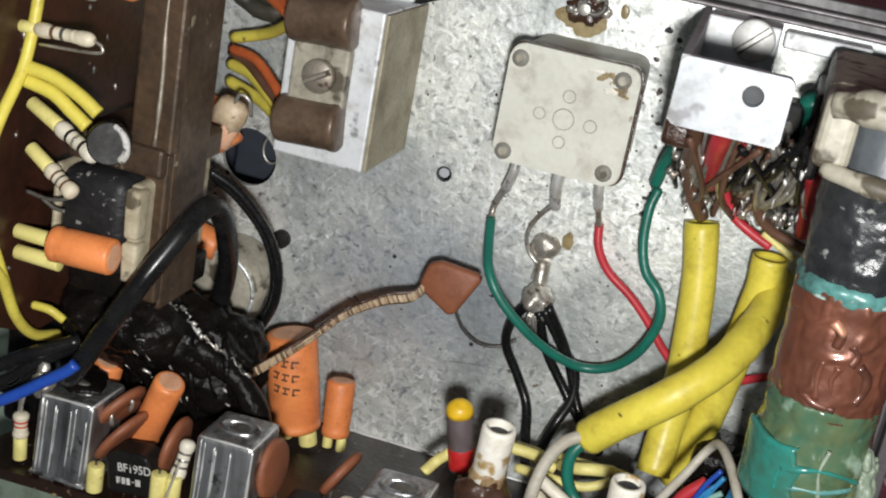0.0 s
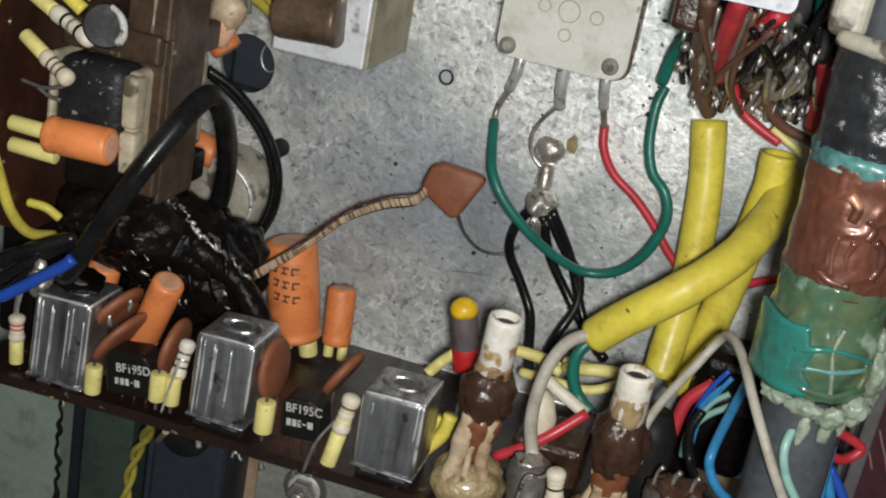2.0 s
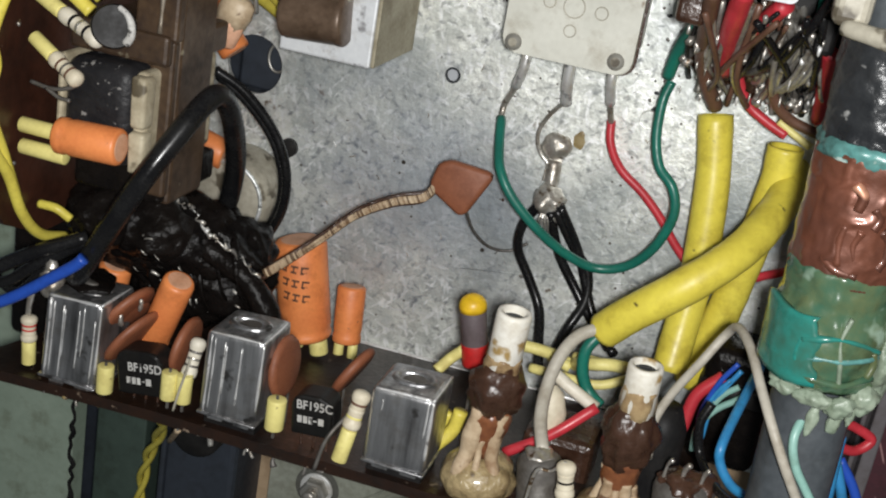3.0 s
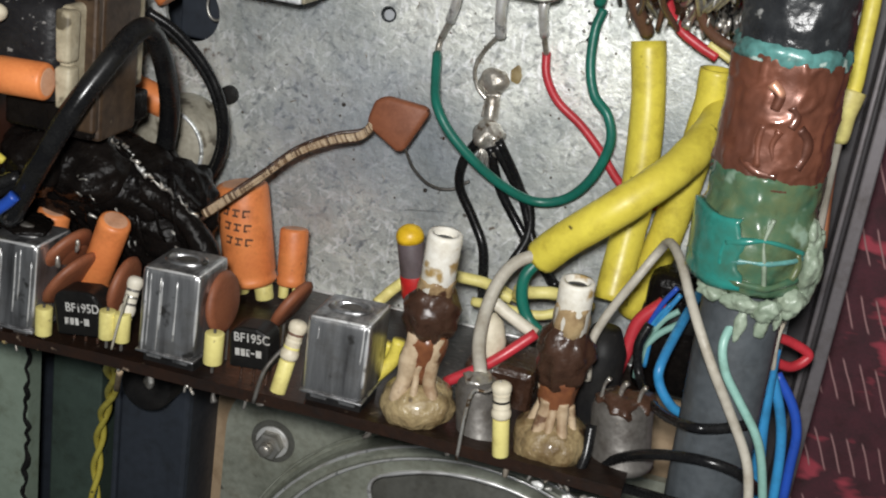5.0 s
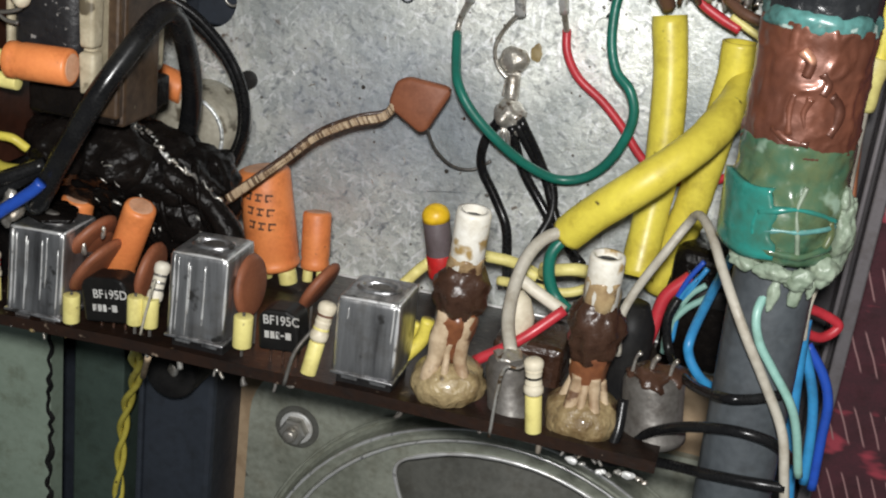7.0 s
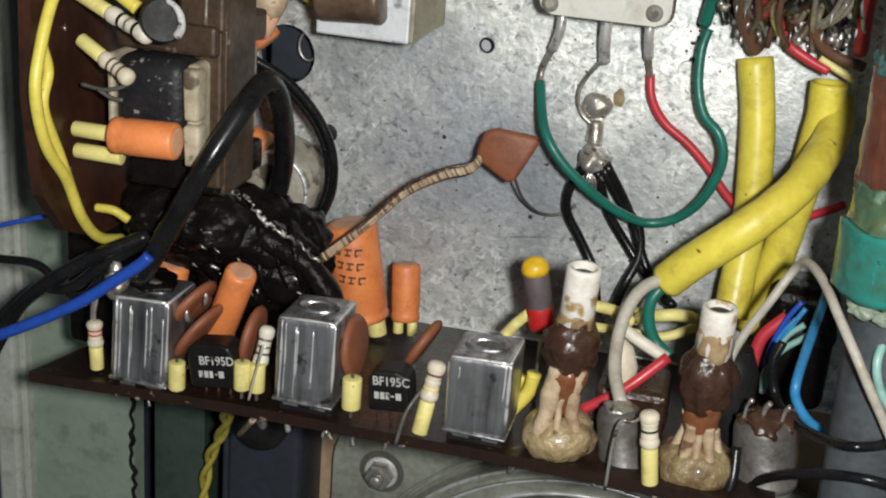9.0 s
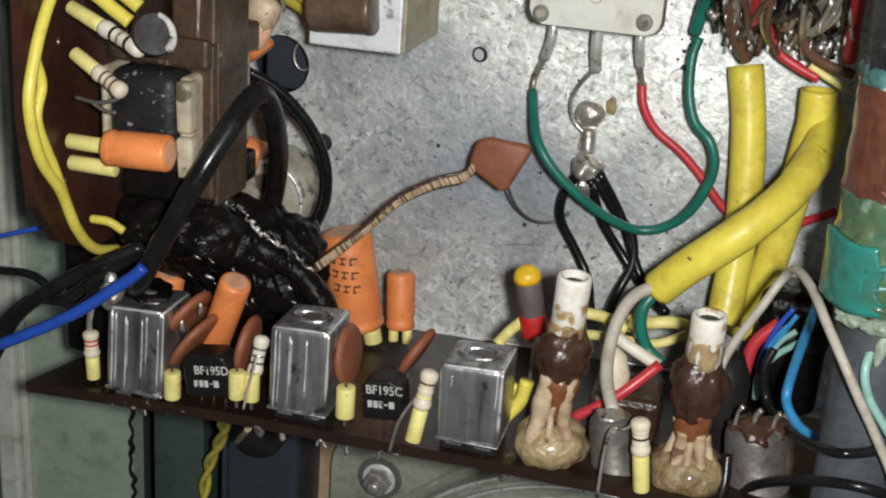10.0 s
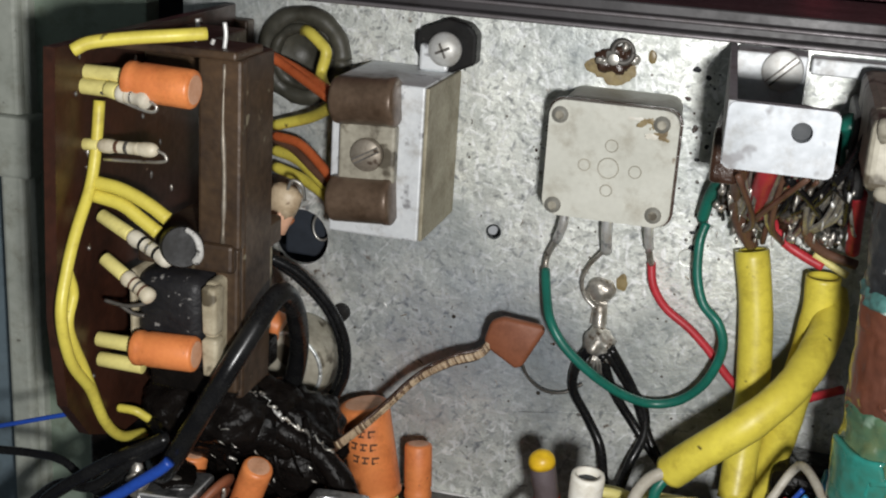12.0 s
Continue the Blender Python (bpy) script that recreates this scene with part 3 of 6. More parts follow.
def screw(name, c, r, label, turn=40, h=1.2, m=None, group="slotted screws"):
    t = thing(name, c, label, "screw", group)
    x, y, z = c
    part("head", lathe((x, y, z), (x, y, z + h), [(0, r), (0.5, r), (0.85, r * 0.97), (1, r * 0.92)], 28), m or STEEL, t, smooth=True)
    for d in (-0.13, 0.13):
        s = box(-r * 0.9, r * 0.9, r * (d - 0.045), r * (d + 0.045), 0, 0.12, 0)
        part("slot_edge", moved(s, Matrix.Translation((x, y, z + h - 0.02)) @ Matrix.Rotation(radians(turn), 4, "Z")), CANGREY, t)
    part("slot", moved(box(-r * 0.9, r * 0.9, -r * 0.085, r * 0.085, 0, 0.05, 0), Matrix.Translation((x, y, z + h - 0.02)) @ Matrix.Rotation(radians(turn), 4, "Z")), m or STEEL, t)
    return t


# rivet with flux above the tuning capacitor
rv = thing("rivet", (18.1, 45.5, 0), "dark soldered rivet ringed with flux", "rivet")
part("tail", blob((18.5, 45.3, 0.7), (3.4, 2.3, 1.2), 0.5, 0.5, 4), WAX, rv, smooth=True)
part("loop", tube([(19.6 + 1.7 * math.cos(a), 47.0 + 1.8 * math.sin(a), 1.6) for a in (2 * math.pi * k / 16 for k in range(17))], 0.42, 7, 3, 0.6), CANGREY, rv, "dark bent wire loop", smooth=True)
for c, r in (((16.2, 45.2, 1.2), (0.9, 0.7, 0.7)), ((17.6, 46.4, 1.8), (0.8, 0.8, 0.5)), ((19.8, 47.9, 1.6), (0.7, 0.8, 0.5)), ((21.6, 45.6, 1.0), (0.8, 0.9, 0.6))):
    part("solder_bead", blob(c, r, 0.6, 0.9, 3), SOLDER, rv, smooth=True)
part("shank", cyl((18.3, 45.8, 0.8), (18.3, 45.8, 3.0), 1.0, 14), STEEL, rv, smooth=True)

# case screw with its black corner lug
lug = thing("case_lug", (-10.5, 44, 0), "black plastic corner lug with a bright screw", "case lug")
part("lug", slab([(-15.2, 44), (-15.2, 47.4), (-13.6, 47.6), (-10, 49.9), (-6.0, 49.2), (-4.5, 47.6), (-4.5, 42.6), (-8.3, 40.9), (-12.1, 40.3), (-13.4, 42.6)], 0, 4.0, 0.5), BLACK, lug)
part("screw_head", lathe((-9.7, 44.8, 4.0), (-9.7, 44.8, 6.2), [(0, 2.9), (0.35, 2.95), (0.6, 2.6), (0.85, 1.9), (1, 1.0)], 28), BRIGHT, lug, "bright domed screw head", smooth=True)
for turn in (25, 115):
    part("screw_slot", moved(box(-1.3, 1.3, -0.22, 0.22, 0, 0.3, 0.05), Matrix.Translation((-9.7, 44.8, 6.0)) @ Matrix.Rotation(radians(turn), 4, "Z")), CANGREY, lug)

# rubber grommet
gr = thing("grommet", (-36.1, 40.6, 0), "black rubber grommet with wires passing through", "grommet")
for n, r, rr, z in (("flange", 7.2, 1.6, 1.2), ("lip", 4.9, 1.0, 2.4)):
    part(n, tube([(-36.1 + r * math.cos(a), 40.6 + r * math.sin(a), z) for a in (2 * math.pi * k / 20 for k in range(21))], rr, 10, 3, 0.3), GROMMET, gr, smooth=True)
part("sleeve", lathe((-36.1, 40.6, -3), (-36.1, 40.6, 2.2), [(0, 4.0), (1, 6.6), (1, 4.4), (0.2, 3.4)], 30), GROMMET, gr, smooth=True)

# ---- tuning capacitor ----
tcap = thing("tuning_capacitor", (21, 31.7, 0), "square cream plastic tuning capacitor with riveted corners", "tuning capacitor")
part("body", slab(round_rect(11.6, 30.2, 23.0, 40.6, 2.0), 0, 14.6, 0.25), CREAM, tcap)
# slab juts out to paint the shadow line round the cover
part("seam", slab(round_rect(10.65, 31.55, 22.15, 41.1, 2.3), 14.1, 14.85), WAX, tcap, "dark seam with the cover's shadow line added")
part("cover", slab(round_rect(11.0, 31.2, 22.4, 41.0, 2.2), 14.7, 16.4, 0.3), CREAM, tcap, "discoloured cover")
for x, y in ((12.7, 38.6), (28.5, 38.8), (12.8, 24.0), (28.7, 24.4)):
    rvt = part("corner_rivet", lathe((x, y, 16.3), (x, y, 16.9), [(0, 1.35), (0.5, 1.3), (0.55, 1.2), (1, 1.15)], 20), RIVET, tcap, "dull grey rivet", smooth=True)
    part("rivet_core", cyl((x, y, 16.85), (x, y, 17.0), 0.7, 14), HOLDER, rvt)
for x, y, r in ((21.0, 31.0, 1.6), (21.2, 34.6, 0.95), (25.2, 30.9, 0.95), (17.2, 31.1, 0.9), (21, 27.4, 0.9)):
    part("moulded_ring", tube([(x + r * math.cos(a), y + r * math.sin(a), 16.42) for a in (2 * math.pi * k / 16 for k in range(17))], 0.09, 5, 2), HOLDER, tcap)
for c, r, m in (((26.8, 38.9, 16.36), (1.9, 1.3, 0.06), STAIN), ((28.9, 36.9, 16.36), (1.2, 0.9, 0.07), STAIN), ((24.6, 39.3, 16.37), (1.2, 0.35, 0.06), TUBE), ((27.2, 36.7, 16.37), (1.5, 0.5, 0.06), TUBE)):
    part("scorch", blob(c, r, 0.9, 0.9, 4), m, tcap, "scorched and scraped corner", smooth=True)
for i, p in enumerate(([(13.5, 18.7, 8), (12.3, 15, 6), (10.6, 11.1, 4), (10.7, 8.3, 5)], [(27.6, 19.7, 8), (27.8, 15.5, 5), (28.3, 12.1, 3)])):
    a, b = V(p[0]), V(p[1])
    part("solder_lug", tube([V((a.x, 23, 7.5)), a, b], 0.8, 8, 4), TIN_PALE, tcap, "tinned solder lug", smooth=True)
part("solder_lug", tube([(20.7, 23, 8), (20.7, 17.5, 7), (20.8, 13.9, 5)], 0.95, 8, 4), TIN_PALE, tcap, "tinned solder lug", smooth=True)
wire("bare_lead", [(13.5, 18.7, 8), (12.3, 15, 6), (10.6, 11.1, 4), (10.7, 8.3, 5)], 0.5, SOLDER, "bare tinned lead from the tuning capacitor", "bare leads")
wire("bare_lead", [(27.6, 19.7, 8), (27.8, 15.5, 5), (28.3, 12.1, 3)], 0.5, SOLDER, "bare tinned lead joining a red wire", "bare leads")
wire("bare_lead", [(20.8, 14.5, 5.5), (18, 10.6, 3), (16.8, 7.4, 2.5), (17.5, 4.3, 2), (19.4, 2.5, 2)], 0.35, SOLDER, "thin bare lead looped to the earth tag", "bare leads")

tag = thing("earth_tag", (20, 2, 0), "soldered earth tag with blackened blobs on the plate", "solder tag")
part("strip", slab([(18.6, -1), (21.6, -1), (21.2, 3), (21.8, 7), (18.4, 7), (19.0, 3)], 0.0, 0.9, 0.15), SOLDER, tag)
part("blob", blob((20.0, 5.6, 1.0), (2.5, 2.4, 1.5), 0.25, 0.6), SOLDER, tag, smooth=True)
part("blob", blob((20.9, -3.4, 3.4), (2.7, 2.7, 2.6), 0.4, 0.6), SOLDER, tag, "blackened solder joint", smooth=True)
part("stem", tube([(20.2, 3, 1), (20.4, 0, 1.6), (20.8, -2, 2.6)], 1.2, 8, 4), SOLDER, tag, smooth=True)
random.seed(4)
for k in range(9):
    a = -1.9 + 0.25 * k
    part("strand", tube([(20.9, -3.8, 4.6), (20.9 + 2.2 * math.cos(a), -4 + 2.6 * math.sin(a), 5.2), (20.9 + 3.0 * math.cos(a) + random.uniform(-0.4, 0.4), -4.6 + 4.6 * math.sin(a), 3.4)], 0.22, 6, 4), SOLDER, tag)

wire("green_wire", [(10.7, 9.1, 5), (12.1, 5.3, 9), (13.6, 2.5, 12), (16.5, -1.2, 13), (21.1, -5.5, 12), (25.9, -9.5, 9), (31.1, -11.9, 6), (36.2, -10.2, 6), (40, -5.2, 8), (41.9, 1.1, 9), (40.8, 5.4, 9), (37.9, 8.1, 8), (36.3, 12.4, 7), (35.9, 17.9, 6), (36.5, 21.1, 5)], 0.82, GREEN, "dark green insulated wire looped over the plate", "green wires")
wire("green_wire", [(35.8, 22, 6), (36.8, 27, 9), (38.8, 32.1, 14)], 1.0, GREEN, "short green wire rising under the bracket", "green wires")
wire("red_wire", [(28.2, 12.3, 2.5), (29, 8.5, 3), (31.5, 4.8, 3), (35.9, 1.7, 3), (39.7, -1.8, 3), (43.6, -6.2, 3), (47.7, -9.3, 2.5), (54.2, -8.8, 2.5), (58.5, -6.6, 3), (61.8, -4.1, 5)], 0.75, RED, "red insulated wire lying along the plate", "red wires")
for p in ([(19.8, -3.8, 5), (17.5, -8.3, 4), (17.3, -13.1, 3), (20.3, -18, 3), (23.2, -22.6, 4), (24.9, -27, 8), (26.7, -29, 14)], [(21.8, -4.5, 5), (24.2, -11.8, 3), (28.4, -17.6, 3), (33.1, -22.3, 5), (37.8, -24.3, 10)], [(22.7, -4, 5), (26.6, -10.3, 3), (29.8, -14, 3), (30.6, -18.9, 4), (28.9, -23.8, 6), (27.9, -27.5, 10)], [(23.2, -3.2, 5), (27.7, -11.2, 3), (31.7, -19.8, 4), (34.2, -22.7, 6), (36.6, -24.5, 8)]):
    wire("black_wire", p, 0.85, RUBBER, "black insulated wire leaving the earth tag", "black earth wires")

# ---- brown ceramic capacitor on long sleeved leads ----
cc = thing("ceramic_capacitor", (8, -2, 10), "flat brown square ceramic capacitor on long leads", "capacitor")
body = slab([(2.6, -2.2), (3.6, 1.4), (5.6, 2.4), (12.4, 1.9), (13.0, 1.0), (9.6, -5.9), (8.4, -6.6), (3.4, -3.6)], 11.6, 13.6, 0.7)
part("body", body, BROWN_CER, cc, smooth=True)
part("lead", tube([(9.1, -5.5, 12), (10.2, -10.3, 8), (12.5, -13.8, 4), (15.7, -14.3, 2), (18.6, -12.2, 2)], 0.28, 6), CANGREY, cc, smooth=True)
core = smooth_path([(4, -2, 12.5), (2.1, -4.8, 13), (-2.2, -6.1, 15), (-6.9, -8.4, 19), (-10.5, -12, 23), (-13.9, -15.3, 27), (-17.6, -18.7, 29)], 10)
for s in (-1, 1):
    part("lead", tube([p + V((0.3 * s, 0.92 * s, 0.0)) for p in core], 0.36, 6, 1), WAX, cc, "dark lead", smooth=True)
part("woven_sleeve", tube(core, 0.8, 10, 1), BRAID, cc, "tan woven sleeve", smooth=True)
random.seed(5)
for i in range(2, len(core) - 2):
    for k in range(2):
        p = core[i].lerp(core[i + 1], k * 0.5)
        part("weave_stitch", tube([p + V((-0.35, 0.5, 0.66)), p + V((0.05, 0, 0.86)), p + V((0.35, -0.5, 0.66))], random.uniform(0.12, 0.24), 5, 2), random.choice((LITZ, LITZ, LITZ, BRAID)), cc)

# ---- transistor clamp on its aluminium block ----
cl = thing("transistor_clamp", (-16, 29, 0), "aluminium block clamping two brown transistor cans", "heat sink")
part("block", box(-23.8, -8.4, 15.4, 41.0, 0, 19.5, 0.35), ALU, cl, "whitish aluminium block")
part("side_plate", box(-8.38, -7.7, 15.6, 40.8, 0, 19.3, 0.2), GREY_SIDE, cl, "tan side")
part("foot", box(-14, -9, 41.0, 45.5, 0, 5, 0.5), ALU, cl)
for y in (22.0, 38.2):
    t = part("transistor_can", lathe((-22.8, y - 0.4, 21.0), (-12.2, y + 0.3, 21.0), [(0, 3.3), (0.03, 3.7), (0.08, 3.85), (0.86, 3.85), (0.88, 3.95), (0.96, 3.95), (0.98, 3.8), (1, 3.4)], 30), BRONZE, cl, "brown varnished transistor can", smooth=True)
part("clamp_strap", box(-21.6, -12.2, 25.2, 34.6, 19.5, 22.0, 0.5), HOLDER, cl, "tarnished strap")
screw("clamp_screw", (-16.6, 29.8, 22.0), 2.7, "tarnished slotted screw holding the transistor clamp", 30, 1.2, OLDSTEEL)
for p, m, lab, g in (([(-41.6, 41.4, 6), (-34.8, 39, 9), (-24.8, 36.7, 17)], ORWIRE, "orange", ""), ([(-40.7, 40.7, 5), (-34.2, 39.2, 8), (-25.2, 37.7, 16)], ORWIRE, "orange", ""), ([(-39.3, 26.8, 6), (-33.4, 26.7, 9), (-27.7, 24.3, 13), (-24, 22, 16)], ORWIRE, "orange", ""), ([(-39.7, 26, 5), (-34.9, 25.4, 8), (-29, 22.9, 12), (-24.5, 20.9, 15)], BROWN, "brown", ""), ([(-39.3, 28.7, 6), (-31.5, 31.6, 9), (-24.9, 35.6, 16)], YWIRE, "yellow", ""), ([(-36.4, 45.0, 1), (-33.8, 45.4, 5), (-31.2, 43.8, 6), (-30.0, 42.4, 6.5), (-30.6, 38.6, 7), (-27.6, 37.2, 12), (-25.4, 37.0, 16)], YWIRE, "yellow", ""), ([(-39.2, 24.2, 6), (-33.4, 23.7, 9), (-24.5, 20.2, 15)], YWIRE, "yellow", ""), ([(-39.1, 21.2, 6), (-32.2, 20.3, 9), (-24.2, 18.8, 15)], YWIRE, "yellow", "")):
    wire(lab + "_wire", p, 1.0 if m is YWIRE else 0.85, m, lab + " insulated transistor lead beside the clamp", "transistor leads")

# ---- bracket over the band switch ----
br = thing("bracket", (47, 46, 0), "white-looking folded aluminium bracket with a round hole", "bracket")
part("foot", box(37.8, 48.6, 38.5, 50.0, 0, 7.6, 0.3), ALU, br)
part("top_face", pierced(round_rect(39.4, 52.4, 42.4, 50.6, 1.0), [circle(48.2, 47.7, 1.25, 20)], 53.2, 55.0), DULL_ALU, br)
flange = bmesh.new()
q = [(39.3, 42.8, 54.5), (39.3, 50.6, 54.5), (36.6, 50.2, 2), (36.6, 41.5, 2), (40.3, 42.8, 54.5), (40.3, 50.6, 54.5), (37.6, 50.2, 2), (37.6, 41.5, 2)]
vs = [flange.verts.new(p) for p in q]
for f in ((0, 1, 2, 3), (7, 6, 5, 4), (0, 4, 5, 1), (1, 5, 6, 2), (2, 6, 7, 3), (3, 7, 4, 0)):
    flange.faces.new([vs[i] for i in f])
# added dark plug keeps the lit inside from showing through the hole
part("socket", cyl((48.2, 47.7, 49.0), (48.2, 47.7, 53.0), 2.4, 20), HOLE, br, "dark plug for the shade behind the hole")
part("flange", flange, DULL_ALU, br, "sloping side flange")
part("back_plate", box(49.2, 62, 47.0, 49.6, 0, 5.4, 0.3), ALU, br)
screw("bracket_screw", (45.0, 47.5, 7.6), 3.2, "large bright slotted screw on the bracket's foot", 45, 0.8, BRIGHT)

sw = thing("band_switch", (47, 32, 0), "dark band switch crowded with soldered tags and wires", "switch")
part("wafer", box(37.0, 60, 27.5, 39.5, 0, 6, 0.5), BLACK, sw)
part("housing", box(36.9, 41, 34, 42, 6, 30, 0.8), WAX, sw, "dark brown infill under the bracket")
# black slab stands in for the rod holder's shadowed side
part("rear_housing", box(55.6, 58.4, 33, 45, 6, 26, 0.8), BLACK, sw)
random.seed(11)
for k in range(70):
    x, y = 38.5 + 19 * random.random(), 21.5 + 13 * random.random()
    z = 6 + 20 * random.random() * (y - 18) / 16
    tg = part("solder_tag", tube([(x, y + 4, 4), (x + random.uniform(-1, 1), y + 1.5, z * 0.7), (x + random.uniform(-1.5, 1.5), y, z)], 0.6, 7, 4), SOLDER, sw, smooth=True)
    part("solder_blob", blob((x, y, z), (random.uniform(0.35, 0.7), random.uniform(0.4, 1.1), random.uniform(0.3, 0.6)), 0.9, 1.1, 2), SOLDER, tg, smooth=True)
for p, r, m, lab in (([(41.6, 39.6, 34), (41.3, 35.3, 28), (40.9, 28, 16), (42.2, 23.1, 11), (44.1, 19.2, 7)], 1.2, BROWN, "brown"), ([(45.6, 40.9, 36), (44.8, 36.1, 30), (44.3, 31.3, 22), (44.1, 26.3, 14)], 1.5, RED, "red"), ([(50.8, 39.5, 32), (47.9, 35, 26), (45.8, 32.4, 22), (44.5, 28.8, 18)], 1.3, RED, "red"), ([(46.2, 25.3, 10), (48.7, 21.2, 9), (52.1, 19.1, 9), (55.4, 17.7, 9)], 0.8, RED, "red"), ([(51.1, 29.2, 17), (52.2, 24, 14), (55.2, 20.9, 12), (60.2, 19.3, 11)], 0.8, BROWN, "brown"), ([(58.2, 33.2, 22), (58.6, 28, 17), (59.2, 21.7, 12)], 1.1, RED, "red"), ([(53.8, 19.6, 9), (56.6, 18.1, 9), (59.3, 16.8, 9)], 0.6, PALE, "pale"), ([(55, 43.2, 20), (56.2, 40.8, 18), (56.5, 36.2, 16)], 1.6, GREEN, "green")):
    wire(lab + "_wire", p, r, m, lab + " insulated wire soldered to the band switch", "band switch wires")
for p in ([(55.3, 35.4, 24), (53.3, 30.7, 20), (51.4, 27.2, 16)], [(56.3, 33.8, 24), (54.9, 28.3, 20), (52.9, 25.2, 16)], [(53.6, 36, 24), (50.3, 31.6, 20), (49, 25.9, 14)]):
    for d in (0, 1.0, -0.9):
        wire("bare_strand", [(x + d, y + 0.4 * d, z - abs(d)) for x, y, z in p], 0.42, SOLDER, "bare tinned strand at the band switch", "bare strands")

random.seed(23)
for k in range(9):
    d = 0.75 * k
    wire("black_wire", [(57.4 + 0.3 * d, 45.5 - 0.2 * k, 34 - k), (55.4 - 0.2 * d, 39.0 - 0.5 * k, 31 - k), (52.4 - 0.5 * d + random.uniform(-0.4, 0.4), 32.5 - 0.5 * k, 25 - 0.8 * k), (50.5 - 0.5 * d, 26.5, 14)], random.uniform(0.4, 0.65), random.choice((RUBBER, RUBBER, CANGREY)), "dark wire running into the band switch", "band switch wires")
# bright flecks stand in for tiny highlights on the solder
for k in range(44):
    x, y = random.uniform(38.5, 59), random.uniform(21, 36)
    zf = 9 + 20 * (y - 20) / 16 + random.uniform(-2, 3)
    part("solder_fleck", blob((x, y, zf), (random.uniform(0.12, 0.3), random.uniform(0.3, 0.9), 0.25), 0.9, 1.3, 2), random.choice((SOLDER, SOLDER, BRIGHT)), sw, smooth=True)
gunk = part("flux_gunk", blob((48, 28, 4), (10, 6.5, 7), 0.45, 0.3, 4), WAX, sw, "brown flux and dirt", smooth=True)
random.seed(17)
for k in range(34):
    x = random.uniform(41, 57)
    a = V((x + random.uniform(-2, 2), 36 + 4 * random.random(), 20 + 14 * random.random()))
    b = V((x + random.uniform(-5, 5), 27 + 3 * random.random(), 12 + 10 * random.random()))
    c = V((b.x + random.uniform(-3, 3), 20 + 5 * random.random(), 5 + 5 * random.random()))
    part("tinned_strand", tube([a, b, c], random.uniform(0.25, 0.6), 6, 5), random.choice((SOLDER, SOLDER, SOLDER, BROWN, RUBBER, RUBBER)), sw, smooth=True)

# ---- yellow sleeves ----
def sleeve(p, label):
    t = thing("yellow_sleeve", p[len(p) // 2], label, "sleeve", "yellow sleeves")
    part("tube", tube(p, 2.78, 22, 8, 0.05, 0.45), YELLOW, t, smooth=True)
    for e, f in ((p[0], p[1]), (p[-1], p[-2])):
        d = (V(f) - V(e)).normalized()
        # dark disc paints the shade inside the hollow end
        part("bore", cyl(V(e) + d * 0.9, V(e) + d * 1.3, 2.3, 16), HOLE, t, "dark disc for the shaded bore")


sleeve([(44.3, 17.5, 4.5), (46.4, 7.1, 6), (47.6, -6.3, 8), (47.4, -15.4, 10), (47.2, -23.3, 13)], "straight yellow plastic sleeve lying against the plate")
sleeve([(55.9, 15.8, 8), (56.0, 10.6, 8), (55.6, 5.1, 8), (54.9, -0.6, 7), (54.0, -7.5, 6.5), (53.0, -14.5, 6), (51.8, -20, 5.5), (50.7, -27.7, 5)], "yellow plastic sleeve crossing behind another")
sleeve([(36.9, -13.8, 26.2), (40.3, -9.6, 27.6), (46.4, -3.6, 28.2), (51.0, 0.6, 25.8), (54.2, 3.5, 21.2), (56.7, 6.8, 14.4), (57.9, 9.8, 8.4), (57.4, 12.4, 5.4)], "bent yellow plastic sleeve carrying grey and green wires")

# ---- ferrite rod aerial ----
AX, AZ = 65.5, 46.6
rod = thing("ferrite_aerial", (AX, 0, AZ - 8), "dark ferrite rod aerial with a taped copper coil and green wax", "aerial")
part("rod", lathe((AX - 0.6, 48, AZ), (AX + 6.0, -150, AZ), [(0, 4.8), (0.005, 5.2), (0.995, 5.2), (1, 4.8)], 14), FERRITE, rod, "dark grey ferrite rod", smooth=True)
def crumple(bm, axis_x, axis_z, amount, freq):
    """Wrinkles a wrapped shape outwards from the rod."""
    for v in bm.verts:
        d = V((v.co.x - axis_x, 0, v.co.z - axis_z))
        k = noise.noise(v.co * freq) + 0.5 * noise.noise(v.co * freq * 2.3)
        v.co += d.normalized() * amount * k
    return bm


def rod_x(y):
    """The rod's axis leans a little across the plate."""
    return AX - 0.75 + (48 - y) / 30


def wrapped(y0, y1, profile, seg, amount, freq):
    """A wrinkled wrap round the rod from y0 to y1, radii by share of the way."""
    bm = lathe((0, y0, AZ), (0, y1, AZ), profile, seg)
    crumple(bm, 0, AZ, amount, freq)
    for v in bm.verts:
        v.co.x += rod_x(v.co.y)
    return bm


def creased(bm, depth):
    """Sharp folds, as a film that is pulled tight has."""
    for v in bm.verts:
        d = V((v.co.x - rod_x(v.co.y), 0, v.co.z - AZ)).normalized()
        q = V((v.co.x * 0.26, v.co.y * 0.10, v.co.z * 0.26)) + 0.5 * V((noise.noise(v.co * 0.3), noise.noise(v.co * 0.3 + V((9, 0, 0))), 0))
        v.co += d * depth * (1 - min(1, abs(noise.noise(q)) * 5.0) + 0.5 * (1 - min(1, abs(noise.noise(q * 1.9 + V((7, 3, 1)))) * 5.0)))
    return bm


def on_wrap(x, y, r):
    """A place on the front of the wrap of radius r, above x and y."""
    return (x, y, AZ + math.sqrt(max(0.5, r * r - (x - rod_x(y)) ** 2)))


